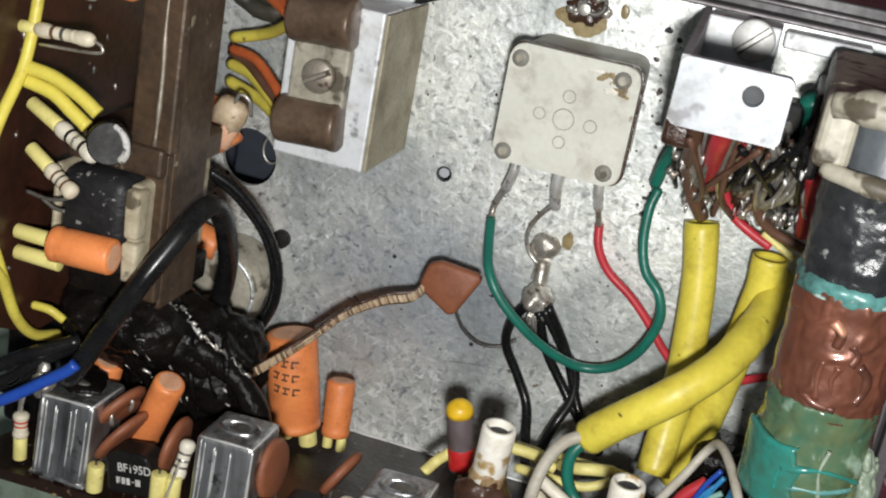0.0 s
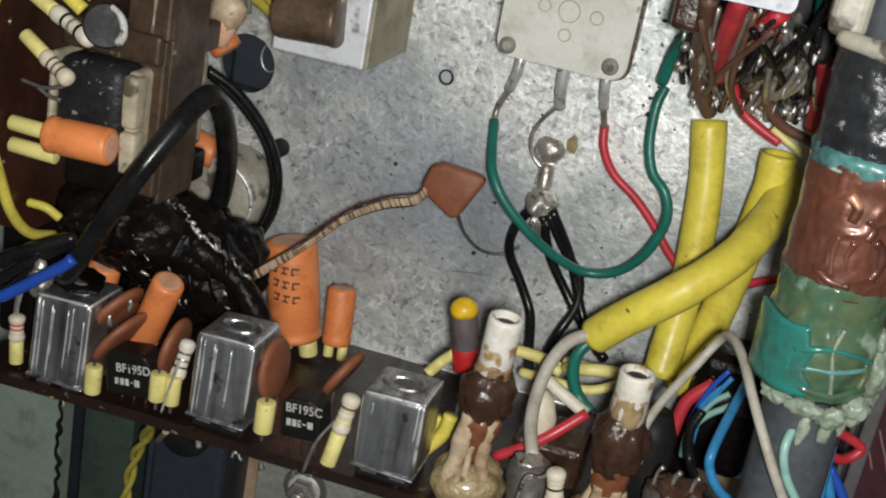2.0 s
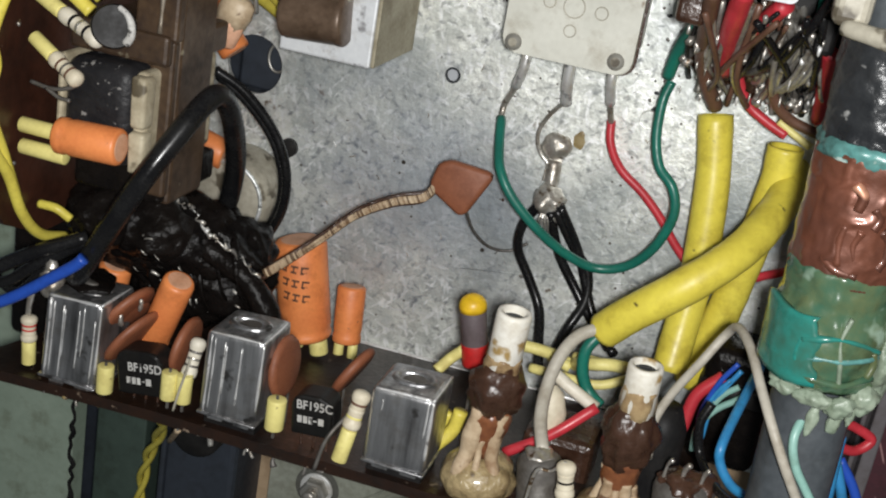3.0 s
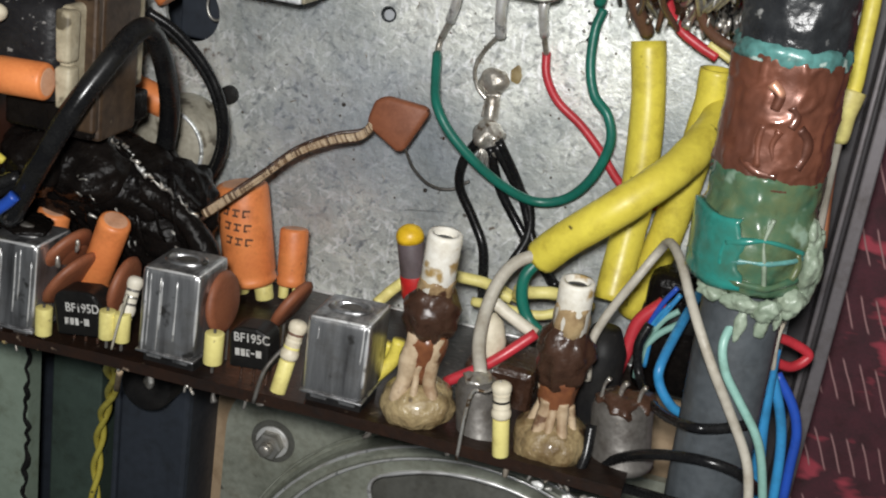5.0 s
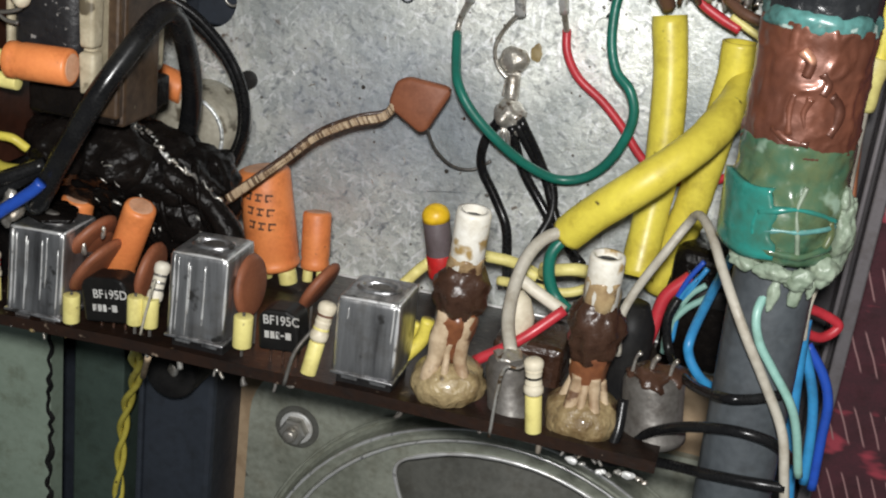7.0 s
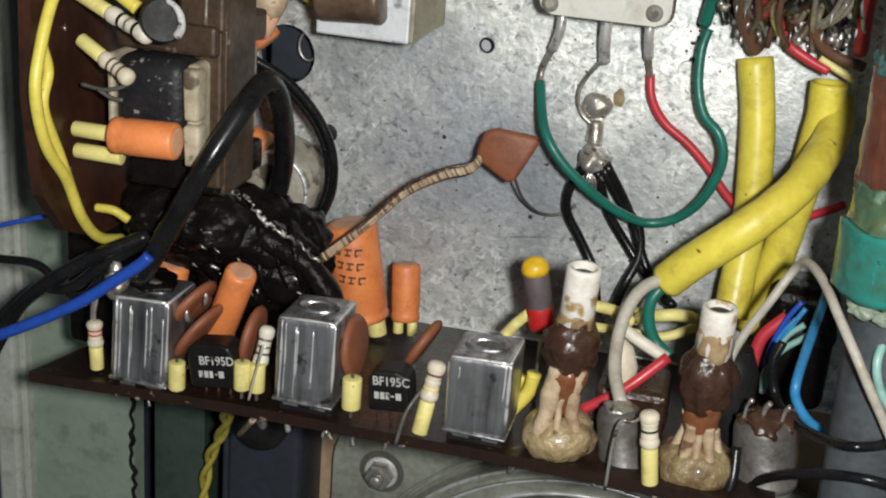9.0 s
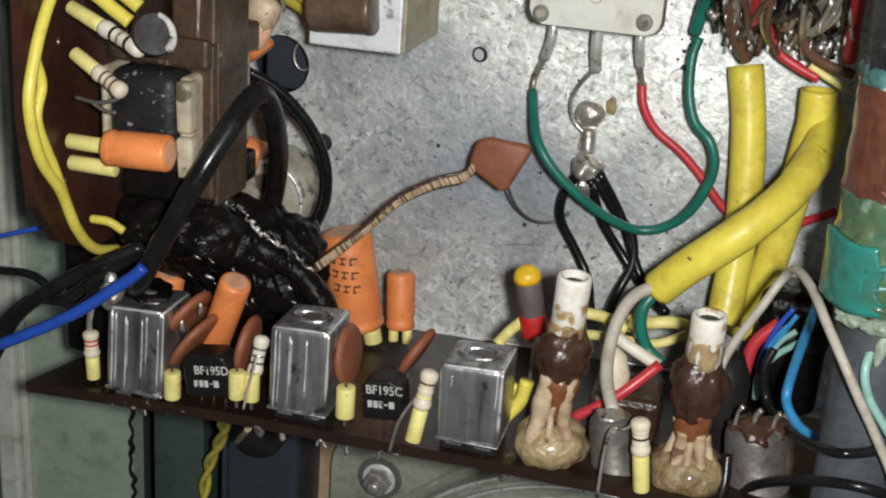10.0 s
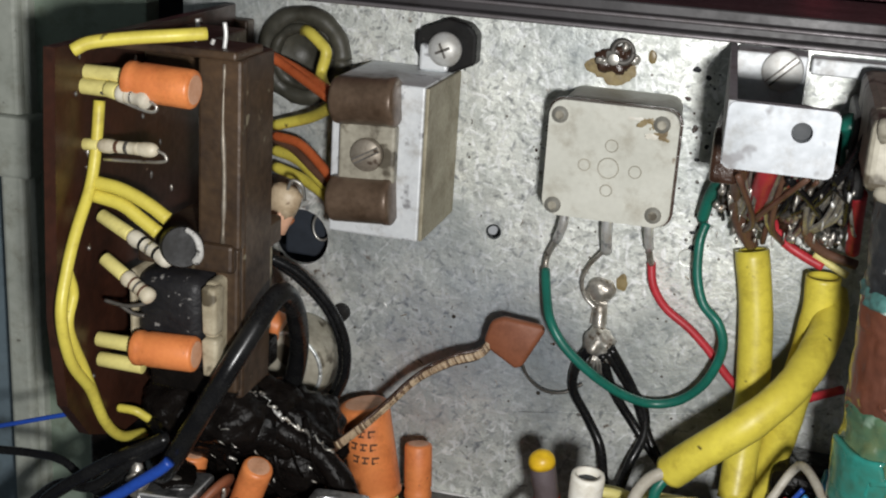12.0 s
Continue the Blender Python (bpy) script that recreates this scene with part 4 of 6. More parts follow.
cb = wrapped(27, 10.5, [(0, 6.5), (0.03, 6.8)] + [(0.05 + 0.92 * k / 80, 6.85) for k in range(81)] + [(1, 6.6)], 110, 0.22, 0.28)
sb = wrapped(40.5, 26.6, [(0, 6.3)] + [(0.05 + 0.9 * k / 40, 6.6) for k in range(41)] + [(1, 6.3)], 80, 0.25, 0.4)
part("end_sleeve", creased(sb, 0.22), SCUFFED, rod, "scuffed glossy black tape", smooth=True)
for ring in ([(64.2, 18.6), (64.0, 16.4), (64.5, 13.5)], [(66.1, 18.3), (65.6, 16.4), (66.2, 14.4)], [(68.2, 18.9), (69.4, 17.4), (69.5, 15.5), (68.9, 14.0)], [(62.6, 14.0), (64.5, 12.9), (67.0, 12.7)], [(64.0, 23.6), (65.2, 22.4), (65.0, 20.6)], [(66.8, 21.4), (67.6, 20.2), (67.2, 18.8)]):
    part("tape_crease", tube([on_wrap(x, y, 6.6) for x, y in ring], 0.62, 10, 6, 0.6), COIL, rod, "raised crease in the tape", smooth=True)
part("coil", creased(cb, 0.26), COIL, rod, "copper-coloured coil under crumpled clear tape", smooth=True)
part("collar", wrapped(28.3, 25.6, [(0, 6.3), (0.12, 6.8), (0.3, 7.1), (0.5, 7.15), (0.7, 7.0), (0.9, 6.95), (1, 6.7)], 80, 0.55, 0.7), GLUE, rod, "pale turquoise glue line", smooth=True)
wb = wrapped(12.5, -3.2, [(0, 6.6), (0.03, 6.85)] + [(0.06 + 0.88 * k / 50, 6.9 + (0.75 * max(0, math.sin((k - 12) / 38 * 3.0)) if k > 12 else 0)) for k in range(51)] + [(1, 5.8)], 90, 0.35, 0.25)
part("wax_band", creased(wb, 0.28), GWAX, rod, "green wax band", smooth=True)
tp, grid = bmesh.new(), []
for side in (8.15, 7.3):
    for k in range(15):
        y = 6.9 - 9.0 * k / 14
        a0, a1 = 3.0, 1.80 + 0.05 * math.sin(k * 0.9) + 0.02 * math.sin(k * 2.1) - 0.01 * k
        grid.append([tp.verts.new((rod_x(y) + math.cos(a) * side, y + 0.3 * math.sin(a * 5), AZ + math.sin(a) * side)) for a in (a0 + (a1 - a0) * n / 18 for n in range(19))])
for p, q in zip(grid[:15], grid[1:15]):
    for n in range(18):
        tp.faces.new((p[n], p[n + 1], q[n + 1], q[n]))
for p, q in zip(grid[15:], grid[16:]):
    for n in range(18):
        tp.faces.new((q[n], q[n + 1], p[n + 1], p[n]))
for n in range(18):
    tp.faces.new((grid[0][n + 1], grid[0][n], grid[15][n], grid[15][n + 1]))
    tp.faces.new((grid[14][n], grid[14][n + 1], grid[29][n + 1], grid[29][n]))
for k in range(14):
    tp.faces.new((grid[k][0], grid[k + 1][0], grid[k + 16][0], grid[k + 15][0]))
    tp.faces.new((grid[k + 1][18], grid[k][18], grid[k + 15][18], grid[k + 16][18]))
crumple(tp, rod_x(2), AZ, 0.2, 0.3)
part("tape", tp, GTAPE, rod, "turquoise tape end", smooth=True)


for ring, r, m in (
    ([(63.0, 3.6), (65.2, 4.4), (67.3, 4.9), (70.0, 4.6), (72.2, 3.6)], 0.42, GTAPE),
    ([(63.4, -0.6), (65.4, -0.9), (67.4, -1.0), (69.4, -0.9), (72.2, 0.3)], 0.5, GWAX),
    ([(64.2, 1.6), (66.3, 2.0), (68.0, 2.1), (70.2, 2.5), (72.2, 3.0)], 0.36, GLUE),
    ([(63.0, 3.7), (62.8, 1.8), (63.3, -0.5)], 0.4, GTAPE),
    ([(67.9, 7.8), (67.4, 4.8), (68.0, 2.0), (68.6, -1.0)], 0.34, PALEWAX),
    ([(71.6, 3.6), (72.0, 2.0), (71.6, 0.2)], 0.38, GWAX),
):
    part("wax_ridge", tube([on_wrap(x, y, 7.75) for x, y in ring], r, 8, 6, 0.7), m, rod, "glassy moulded ridge", smooth=True)
for c, r in (((62.6, -3.4, 51.2), (2.3, 1.2, 1.6)), ((66.6, -3.9, 53.0), (2.6, 1.2, 1.2)), ((69.6, -4.2, 52.8), (2.2, 1.7, 1.3)), ((72.2, -3.6, 50.6), (1.9, 1.8, 1.8)), ((73.6, 1.6, 48.6), (1.5, 4.6, 2.4)), ((72.9, 5.4, 49.2), (1.0, 2.2, 1.8)), ((69.6, -6.4, 52.4), (0.9, 1.9, 0.6)), ((66.9, -6.6, 52.2), (0.7, 2.6, 0.6)), ((71.2, -5.8, 51.4), (0.6, 1.6, 0.6))):
    part("wax_drip", blob(c, r, 0.5, 0.5, 4), PALEWAX, rod, "pale wax drip", smooth=True)
hold = thing("rod_holder", (66, 43, 0), "beige plastic holder gripping the ferrite rod's end", "holder")
part("cradle", box(56.4, 77, 39.8, 49.8, 12, 44.5, 1.2), HOLDER, hold)
part("jaw", box(56.2, 60.6, 40.6, 49.6, 40, 51.2, 1.2, 3), HOLDER, hold, "thick stained jaw")
part("bridge", tube([(57.5, 48.3, 50.8), (61, 48.9, 52.4), (66, 48.7, 53.4), (71, 48.5, 52.6), (76, 48.2, 50.5)], 1.9, 12, 5, 0.3), HOLDER, hold, "rounded bridge", smooth=True)
part("band", tube([(58.0, 40.6, 50.4), (61.5, 40.4, 52.2), (66, 40.2, 53.2), (71, 40.2, 52.4), (76, 40.4, 50)], 1.15, 10, 5, 0.3), HOLDER, hold, "thin band over the rod", smooth=True)
part("lug", blob((63.0, 49.6, 53.2), (2.2, 1.9, 1.6), 0.3, 0.3), HOLDER, hold, smooth=True)
part("post", box(62, 72, 40, 47, 0, 12.2, 0.6), HOLDER, hold)
mid = thing("rod_support", (66, -110, -33), "dark plastic support under the ferrite rod", "holder")
part("pillar", box(64, 77, -118, -104, -33, 41.8, 1.0), BLACK, mid)

wire("yellow_wire", [(74.4, 34.2, 20), (74.8, 29.6, 20), (74.9, 24.3, 21), (75.1, 19.6, 21), (74.7, 16.7, 21)], 1.2, YWIRE, "yellow insulated wire beside the aerial")
single("sleeve", tube([(74.9, 18.8, 21), (74.5, 16, 21.5), (74.2, 11.7, 21)], 2.0, 14, 7, 0.1), PALE, "pale yellow sleeve on a wire beside the aerial", "sleeve", smooth=True)
wire("copper_wire", [(75.6, 14.7, 20), (75, 10.4, 20), (75.5, 3.7, 20), (76.6, -4.7, 20)], 0.5, COPPER, "thin enamelled copper wire beside the aerial")
wire("white_wire", [(74.2, 11.7, 21), (74.3, 7.2, 21), (74.5, 2.1, 21), (74.8, -2.7, 22)], 1.3, GREY, "whitish waxed strand beside the aerial")

# ---- lower circuit board, on edge against the plate ----
lower = thing("lower_circuit_board", (-3, -39, -1), "narrow dark brown circuit board standing on edge", "circuit board")
bm = bmesh.new()
sec = [(-36.6, 50.4), (-40.8, 0.4), (-42.6, 0.4), (-38.4, 50.4)]
BOW = ((-58.0, -0.9), (-43, -0.1), (-24, 0.8), (-5, 1.1), (14, 1.6), (34, 1.7), (57.0, 1.6))
ends = [[bm.verts.new((x + (0.16 * (50.4 - z) if x < -50 else 0), y + dy, z)) for y, z in sec] for x, dy in BOW]
for p, q in zip(ends, ends[1:]):
    for k in range(4):
        bm.faces.new((p[k], p[(k + 1) % 4], q[(k + 1) % 4], q[k]))
bm.faces.new(ends[0])
bm.faces.new(ends[-1])
part("board", bm, PCB_DARK, lower)


def bow(x):
    """How far the board's edge bends up at x."""
    for (a, p), (b, q) in zip(BOW, BOW[1:]):
        if x <= b:
            return p + (q - p) * (x - a) / (b - a)
    return BOW[-1][1]


random.seed(21)
for k in range(34):
    x = -46 + 94 * random.random()
    z = random.choice((50.6, 49.5, 48)) - 1.5 * random.random()
    y = -38.2 - (51 - z) * 0.09 + bow(x)
    part("solder_joint", blob((x, y - 0.1, z), (0.3 + 0.35 * random.random(), 0.25, 0.25), 0.9, 1.2, 2), random.choice((SOLDER, CANGREY, STAIN)), lower, smooth=True)


for k in range(24):
    x = random.choice((random.uniform(-45, 52), random.uniform(-22, 6), random.uniform(38, 50)))
    z = 49.6 - 4 * random.random()
    y = -38.5 - (51 - z) * 0.09 + bow(x)
    part("lead_stub", tube([(x, y + 0.4, z), (x + random.uniform(-0.3, 0.3), y - 0.7, z + 0.2), (x + random.uniform(-0.6, 0.6), y - random.uniform(0.9, 1.7), z + 0.3)], random.uniform(0.18, 0.4), 6, 3, 1.0), random.choice((SOLDER, OLDSTEEL, CANGREY)), lower, "clipped lead stub", smooth=True)


for x, y, r in ((49.8, -38.4, 0.7), (51.1, -38.6, 0.5), (52.3, -37.9, 0.6), (53.7, -37.9, 0.8), (55, -38.1, 0.5), (56, -38.5, 0.45), (45.7, -37.7, 0.7), (47.2, -37.9, 0.5)):
    part("solder_joint", blob((x, y, 50.5), (r, r * 0.6, 0.4), 0.9, 0.9, 3), random.choice((BRIGHT, SOLDER)), lower, "bright solder along the edge", smooth=True)


def if_can(x0, x1, y0, y1, lean, ribs, label):
    """A drawn tin can: edge highlights as pale strips, pressed lines on its face, a sunk core in an oval collar, tabs
    at its foot.
    """
    z0, z1 = 40.2, 50.0
    cx = (x0 + x1) / 2
    t = thing("coil_can", (cx, y0 - 2, 45), label, "coil can", "screened coil cans")

    def leaning(bm):
        for v in bm.verts:
            v.co.x += (v.co.y - y0) * lean
            v.co.y += (v.co.x - cx) * 0.05
        return bm

    body = box(x0, x1, y0, y1, z0, z1, 1.0, 4)
    bmesh.ops.subdivide_edges(body, edges=[e for e in body.edges if e.calc_length() > 3], cuts=7, use_grid_fill=True)
    for v in body.verts:
        v.co += V((0.5, 0.3, 1)) * (0.14 * noise.noise(v.co * 0.22) + 0.05 * noise.noise(v.co * 0.7))
    part("can", leaning(body), TIN, t, smooth=True)
    ring = [(cx + 2.9 * math.cos(a), y1 - 0.02, 45.1 + 1.9 * math.sin(a)) for a in (2 * math.pi * k / 24 for k in range(25))]
    part("core_ring", leaning(tube(ring, 0.5, 8, 2)), TIN, t, "worn oval collar", smooth=True)
    part("core", leaning(cyl((cx, y1 - 0.4, 45.1), (cx, y1 + 0.12, 45.1), 1.7, 20)), CANGREY, t, "dark slotted core")
    # pale lines stand for scratches and upright reflections alike
    for k, (f, w, a, b) in enumerate(ribs):
        x = x0 + (x1 - x0) * f
        part("pressed_rib", leaning(tube([(x, y0 + (y1 - y0) * a, z1 + 0.02), (x + 0.1, y0 + (y1 - y0) * (a + b) / 2, z1 + 0.06), (x + 0.05, y0 + (y1 - y0) * b, z1 + 0.02)], w, 6, 4, 0.9)), TIN_PALE, t, "pale upright line", smooth=True)
    # pale strips paint the highlight that the rounded edges catch
    for z in (z1 - 0.25,):
        part("worn_edge", leaning(tube([(x0 + 0.6, y1 - 0.3, z), (cx, y1 - 0.24, z + 0.03), (x1 - 0.6, y1 - 0.3, z)], 0.24, 8, 5, 0.7)), TIN_PALE, t, "edge highlight laid on as pale tin", smooth=True)
        part("worn_edge", leaning(tube([(x1 - 0.28, y1 - 0.5, z), (x1 - 0.26, (y0 + y1) / 2 + 2, z), (x1 - 0.25, y0 + 2.5, z)], 0.2, 8, 5, 0.9)), TIN_PALE, t, "edge highlight laid on as pale tin", smooth=True)
        part("worn_edge", leaning(tube([(x1 - 0.3, y1 - 0.26, z), (x1 - 0.28, y1 - 0.24, 46), (x1 - 0.3, y1 - 0.26, 41)], 0.22, 8, 5, 0.7)), TIN_PALE, t, "edge highlight laid on as pale tin", smooth=True)
    for dx in (0.16, 0.62):
        part("foot_tab", box(x0 + dx * (x1 - x0), x0 + (dx + 0.26) * (x1 - x0), y0 - 0.9, y0 + 0.5, z1 - 0.9, z1 - 0.5, 0.15), TIN, t)
    # black box fills the gap below the can with shade
    part("inner_base", box(x0 + 0.5, x1 - 0.5, y0 - 3.2, y0 + 0.3, z0 + 0.8, z1 - 1.4, 0.3), BLACK, t, "black box for the shaded gap under the can")
    part("skirt", box(x0 - 0.05, x1 + 0.05, y0 - 0.15, y0 + 0.3, z0, z1 + 0.08, 0.14), TIN, t, smooth=True)
    return t


LINES = ((0.10, 0.16, 0.04, 0.96), (0.17, 0.1, 0.1, 0.93), (0.34, 0.1, 0.05, 0.9), (0.37, 0.07, 0.3, 0.86), (0.62, 0.12, 0.2, 0.88), (0.70, 0.1, 0.35, 0.92), (0.90, 0.12, 0.06, 0.8))
if_can(-44.2, -34.5, -35.9, -21.6, 0.045, LINES, "scratched square tin coil can beside the black bundle")
single("tape_scrap", blob((-40.2, -20.8, 44.0), (4.6, 0.9, 4.6), 0.35, 0.25, 4), PITCH, "uneven black patch over the coil can's top", "tape", smooth=True)
single("solder_lump", blob((-38.6, -20.0, 46.2), (1.6, 0.3, 0.9), 0.6, 0.6, 3), CANGREY, "dull grey flake on the can's black top", "solder", "solder beads", smooth=True)
if_can(-17.1, -7.7, -33.8, -19.9, 0.02, LINES[:5], "scratched square tin coil can between brown disc capacitors")
if_can(9.2, 18.7, -33.3, -21.0, 0.0, ((0.2, 0.08, 0.72, 0.86), (0.9, 0.14, 0.5, 0.97)), "plain grey-faced tin coil can with an oval collar")


def transistor(x, y, w, hgt, turn, s, lines, label):
    """A moulded block with rounded shoulders; its type number stands over a second printed line."""
    z = 50.0
    t = thing("transistor", (x, -36, z - 4), label, "transistor", "moulded transistors")
    m = Matrix.Translation((x, y, 0)) @ Matrix.Rotation(radians(turn), 4, "Z")
    a, b = w / 2, hgt / 2
    part("body", moved(slab([(-a, -b), (a, -b), (a, b - 1.6), (a - 0.5, b - 0.6), (a - 1.6, b), (-a + 1.6, b), (-a + 0.5, b - 0.6), (-a, b - 1.6)], z - 4.5, z, 0.45), m), GLOSS_BLACK, t)
    # dark wax colour puts the shade below the body onto the legs
    for dx in (-2, 0, 2):
        part("leg", cyl((x + dx, y - b + 0.2, z - 3), (x + dx, -38 + bow(x), z - 3), 0.22, 8), WAX, t)
    (x1, y1), (x2, y2) = lines
    part("marking", moved(text_mesh(s, 1.95), Matrix.Translation((x1, y1, z + 0.03)) @ Matrix.Rotation(radians(turn), 4, "Z") @ Matrix.Diagonal((0.9, 1, 1, 1))), WHITE_INK, t, "white printed type number")
    for u0, u1 in ((-2.2, -1.5), (-1.3, -0.65), (-0.45, 0.1), (1.05, 1.9)):
        part("marking_bar", moved(box(u0, u1, -0.55, 0.55, 0, 0.03, 0), Matrix.Translation((x2, y2, z)) @ Matrix.Rotation(radians(turn), 4, "Z")), WHITE_INK, t)
    part("marking_bar", moved(box(0.3, 0.85, -0.12, 0.12, 0, 0.03, 0), Matrix.Translation((x2, y2, z)) @ Matrix.Rotation(radians(turn), 4, "Z")), WHITE_INK, t)
    return t


transistor(-27.1, -30.6, 7.6, 7.2, 9, "BF195D", ((-26.2, -29.5), (-26.8, -31.8)), "black moulded transistor with worn white type number")
transistor(0.8, -29.0, 6.3, 6.4, 6, "BF195C", ((1.2, -27.3), (1.0, -29.6)), "small black moulded transistor with white type number")


def can_cap(a, b, r, label, pins=True, ink=False, toward=None):
    """An orange sleeved electrolytic: a is the leads' end, b the free end."""
    a, b = V(a), V(b)
    L = (b - a).length
    t = thing("electrolytic_capacitor", tuple(a), label, "capacitor", "orange electrolytic capacitors")
    g = 1.1 / L
    sl = part("sleeve", lathe(a, b, [(0, r * 0.72), (0.01, r * 0.9), (0.04, r), (g * 1.2, r), (g * 1.7, r * 0.93), (g * 2.3, r), (0.95, r), (0.985, r * 0.94), (1, r * 0.8)], 30), ORANGE, t, smooth=True)
    part("end_seal", lathe(b - (b - a) * 0.01, b + (b - a).normalized() * 0.05, [(0, r * 0.8), (1, r * 0.72)], 24), ORANGE_TOP, t, "paler end")
    if pins:
        d, u, w = frame_of(a - b)
        to = toward or d * 2.4
        side = u if abs(d.y) > 0.7 else V((0, 1, 0))
        if abs(d.y) > 0.7:
            side = V((1, 0, 0))
        for s in (-1, 1):
            part("sleeved_pin", cyl(a + side * s * r * 0.5 + (b - a) * 0.01, a + side * s * r * 0.52 + to, r * 0.36, 12), PALE, t, "pale yellow sleeved pin", smooth=True)
    if ink:
        d = (b - a).normalized()
        for row in range(3):
            for k in range(3):
                s = 0.40 + 0.15 * row
                ang = radians(60 + 22 * k)
                c = a + (b - a) * (0.9 - 0.085 * k - 0.04 * row) * 0.72
                x = V((math.cos(ang), 0, math.sin(ang)))
                m = Matrix.Translation(a + (b - a) * (0.50 + 0.14 * row) + x * (r * 1.004)) @ Matrix.Rotation(math.pi / 2 - ang, 4, "Y") @ Matrix.Diagonal((1.25, 1.5, 1, 1))
                part("marking_bar", moved(join(box(-0.55, 0.5, 0.25, 0.5, -0.02, 0.03, 0), box(-0.5, 0.3, -0.45, -0.2, -0.02, 0.03, 0), box(-0.55 + 0.3 * k, -0.3 + 0.3 * k, -0.4, 0.4, -0.02, 0.03, 0)), m), DARK_INK, sl)
    return t


can_cap((-14.8, -35.4, 13.5), (-18.2, -17.7, 13.5), 4.55, "large orange electrolytic capacitor with dark printed lines", True, True)
can_cap((-6.5, -33, 16), (-7.4, -23.1, 14.5), 2.45, "slim orange electrolytic capacitor standing beside a large one")
can_cap((-30.7, -30.4, 39.6), (-25.8, -17.7, 42.0), 2.5, "orange electrolytic capacitor leaning over")
can_cap((-42.6, -32, 34.5), (-40.6, -21.5, 35.0), 2.6, "orange electrolytic capacitor half hidden by black tape")


def disc_cap(c, r, along, open_, label):
    """A disc whose long look runs along (x, y); open_ is how far it faces up."""
    t = thing("disc_capacitor", (c[0], -36, c[2]), label, "capacitor", "brown disc capacitors")
    u = V((along[0], along[1], 0)).normalized()
    nrm = V((-u.y, u.x, 0)) * -math.sqrt(1 - open_**2) + V((0, 0, open_))
    c = V(c)
    part("disc", lathe(c - nrm * 0.75, c + nrm * 0.75, [(0, r * 0.8), (0.15, r * 0.93), (0.5, r), (0.85, r * 0.93), (1, r * 0.8)], 30), BROWN_CER, t, smooth=True)
    for s in (-0.35, 0.35):
        top = c - u * (r * 0.75 * (1 if u.y > 0 else -1)) + u.cross(nrm) * s * r
        part("lead", tube([top, (top.x, min(top.y - 0.5, -33.5), top.z), (top.x, -37.2, top.z)], 0.22, 6, 4), CANGREY, t)
    return t


disc_cap((-6.8, -26.1, 43), 4.9, (-0.1, 1), 0.04, "brown disc capacitor beside a tin can")
disc_cap((-33.4, -24.2, 43), 4.9, (0.56, 0.83), 0.12, "thin brown disc capacitor seen nearly edge on")
disc_cap((-31.4, -27.7, 44.5), 5.6, (0.55, 0.84), 0.10, "brown disc capacitor leaning in front of another")
disc_cap((-23.3, -27.6, 43), 4.9, (0.16, 0.98), -0.05, "brown disc capacitor beside a resistor")
disc_cap((3.0, -25.1, 40), 4.5, (0.48, 0.88), 0.08, "brown disc capacitor leaning towards a can")
disc_cap((-34.6, -26.6, 41.5), 4.4, (0.56, 0.83), 0.2, "brown disc capacitor behind the first tin can")


for x, y, z in ((-32.9, -24.9, 46.2), (-30.4, -21.8, 45)):
    single("solder_lump", blob((x, y, z), (0.35, 1.0, 0.4), 0.8, 1.0, 2), SOLDER, "bright solder bead between brown disc capacitors", "solder", "solder beads", smooth=True)


def pin_sleeve(c, r, h, label, lean=0.0):
    c = V(c)
    t = thing("sleeved_lead", (c.x, c.y - h / 2, c.z), label, "sleeve", "pale yellow lead sleeves")
    a, b = c - V((0, h / 2, 0)), c + V((lean, h / 2, 0))
    part("sleeve", cyl(a, b, r, 16), PALE, t, smooth=True)
    part("lead", tube([a + V((0, -1.6, 0)), a, b, b + V((lean * 0.2, 0.5, 0))], 0.26, 6, 3), CANGREY, t)
    return t


for c, r, h in (((-32.9, -33.4, 49.5), 1.3, 4.5), ((-22.2, -31.2, 49.5), 1.25, 4.5), ((-20.0, -31.3, 49), 1.25, 4.6), ((-4.8, -30.5, 49.5), 1.45, 4.9)):
    pin_sleeve(c, r, h, "short pale yellow sleeve on a lead at the board's edge")


def resistor(a, b, r, label, sleeve=0.4, bands=(STEEL, CANGREY, BROWN), loop=None, shell=None):
    """A banded resistor from its sleeved lead at a to its free end at b."""
    a, b = V(a), V(b)
    t = thing("resistor", tuple(a), label, "resistor", "banded resistors")
    p = a.lerp(b, sleeve)
    if sleeve:
        part("sleeved_lead", cyl(a, p, r * 0.95, 14), PALE, t, "pale yellow sleeve", smooth=True)
    bd = part("body", lathe(p, b, [(0, r * 0.6), (0.04, r * 0.95), (0.1, r * 1.1), (0.22, r * 1.1), (0.3, r * 0.92), (0.7, r * 0.92), (0.78, r * 1.1), (0.9, r * 1.1), (0.96, r * 0.9), (1, r * 0.5)], 20), shell or CREAMWAX, t, smooth=True)
    for k, m in enumerate(bands):
        s = 0.30 + 0.17 * k
        q0, q1 = p.lerp(b, s), p.lerp(b, s + 0.06)
        part("band", cyl(q0, q1, r * 0.97, 20, 0.03), m, bd, smooth=True)
    if loop:
        part("lead", tube([b, *[V(q) for q in loop]], 0.26, 6, 5), SOLDER, t, smooth=True)
    return t


resistor((6.1, -34.3, 50.5), (7.5, -23.5, 48), 1.25, "banded cream resistor in a pale sleeve leaning on a can", 0.45, (PALE, CREAMWAX, BROWN))
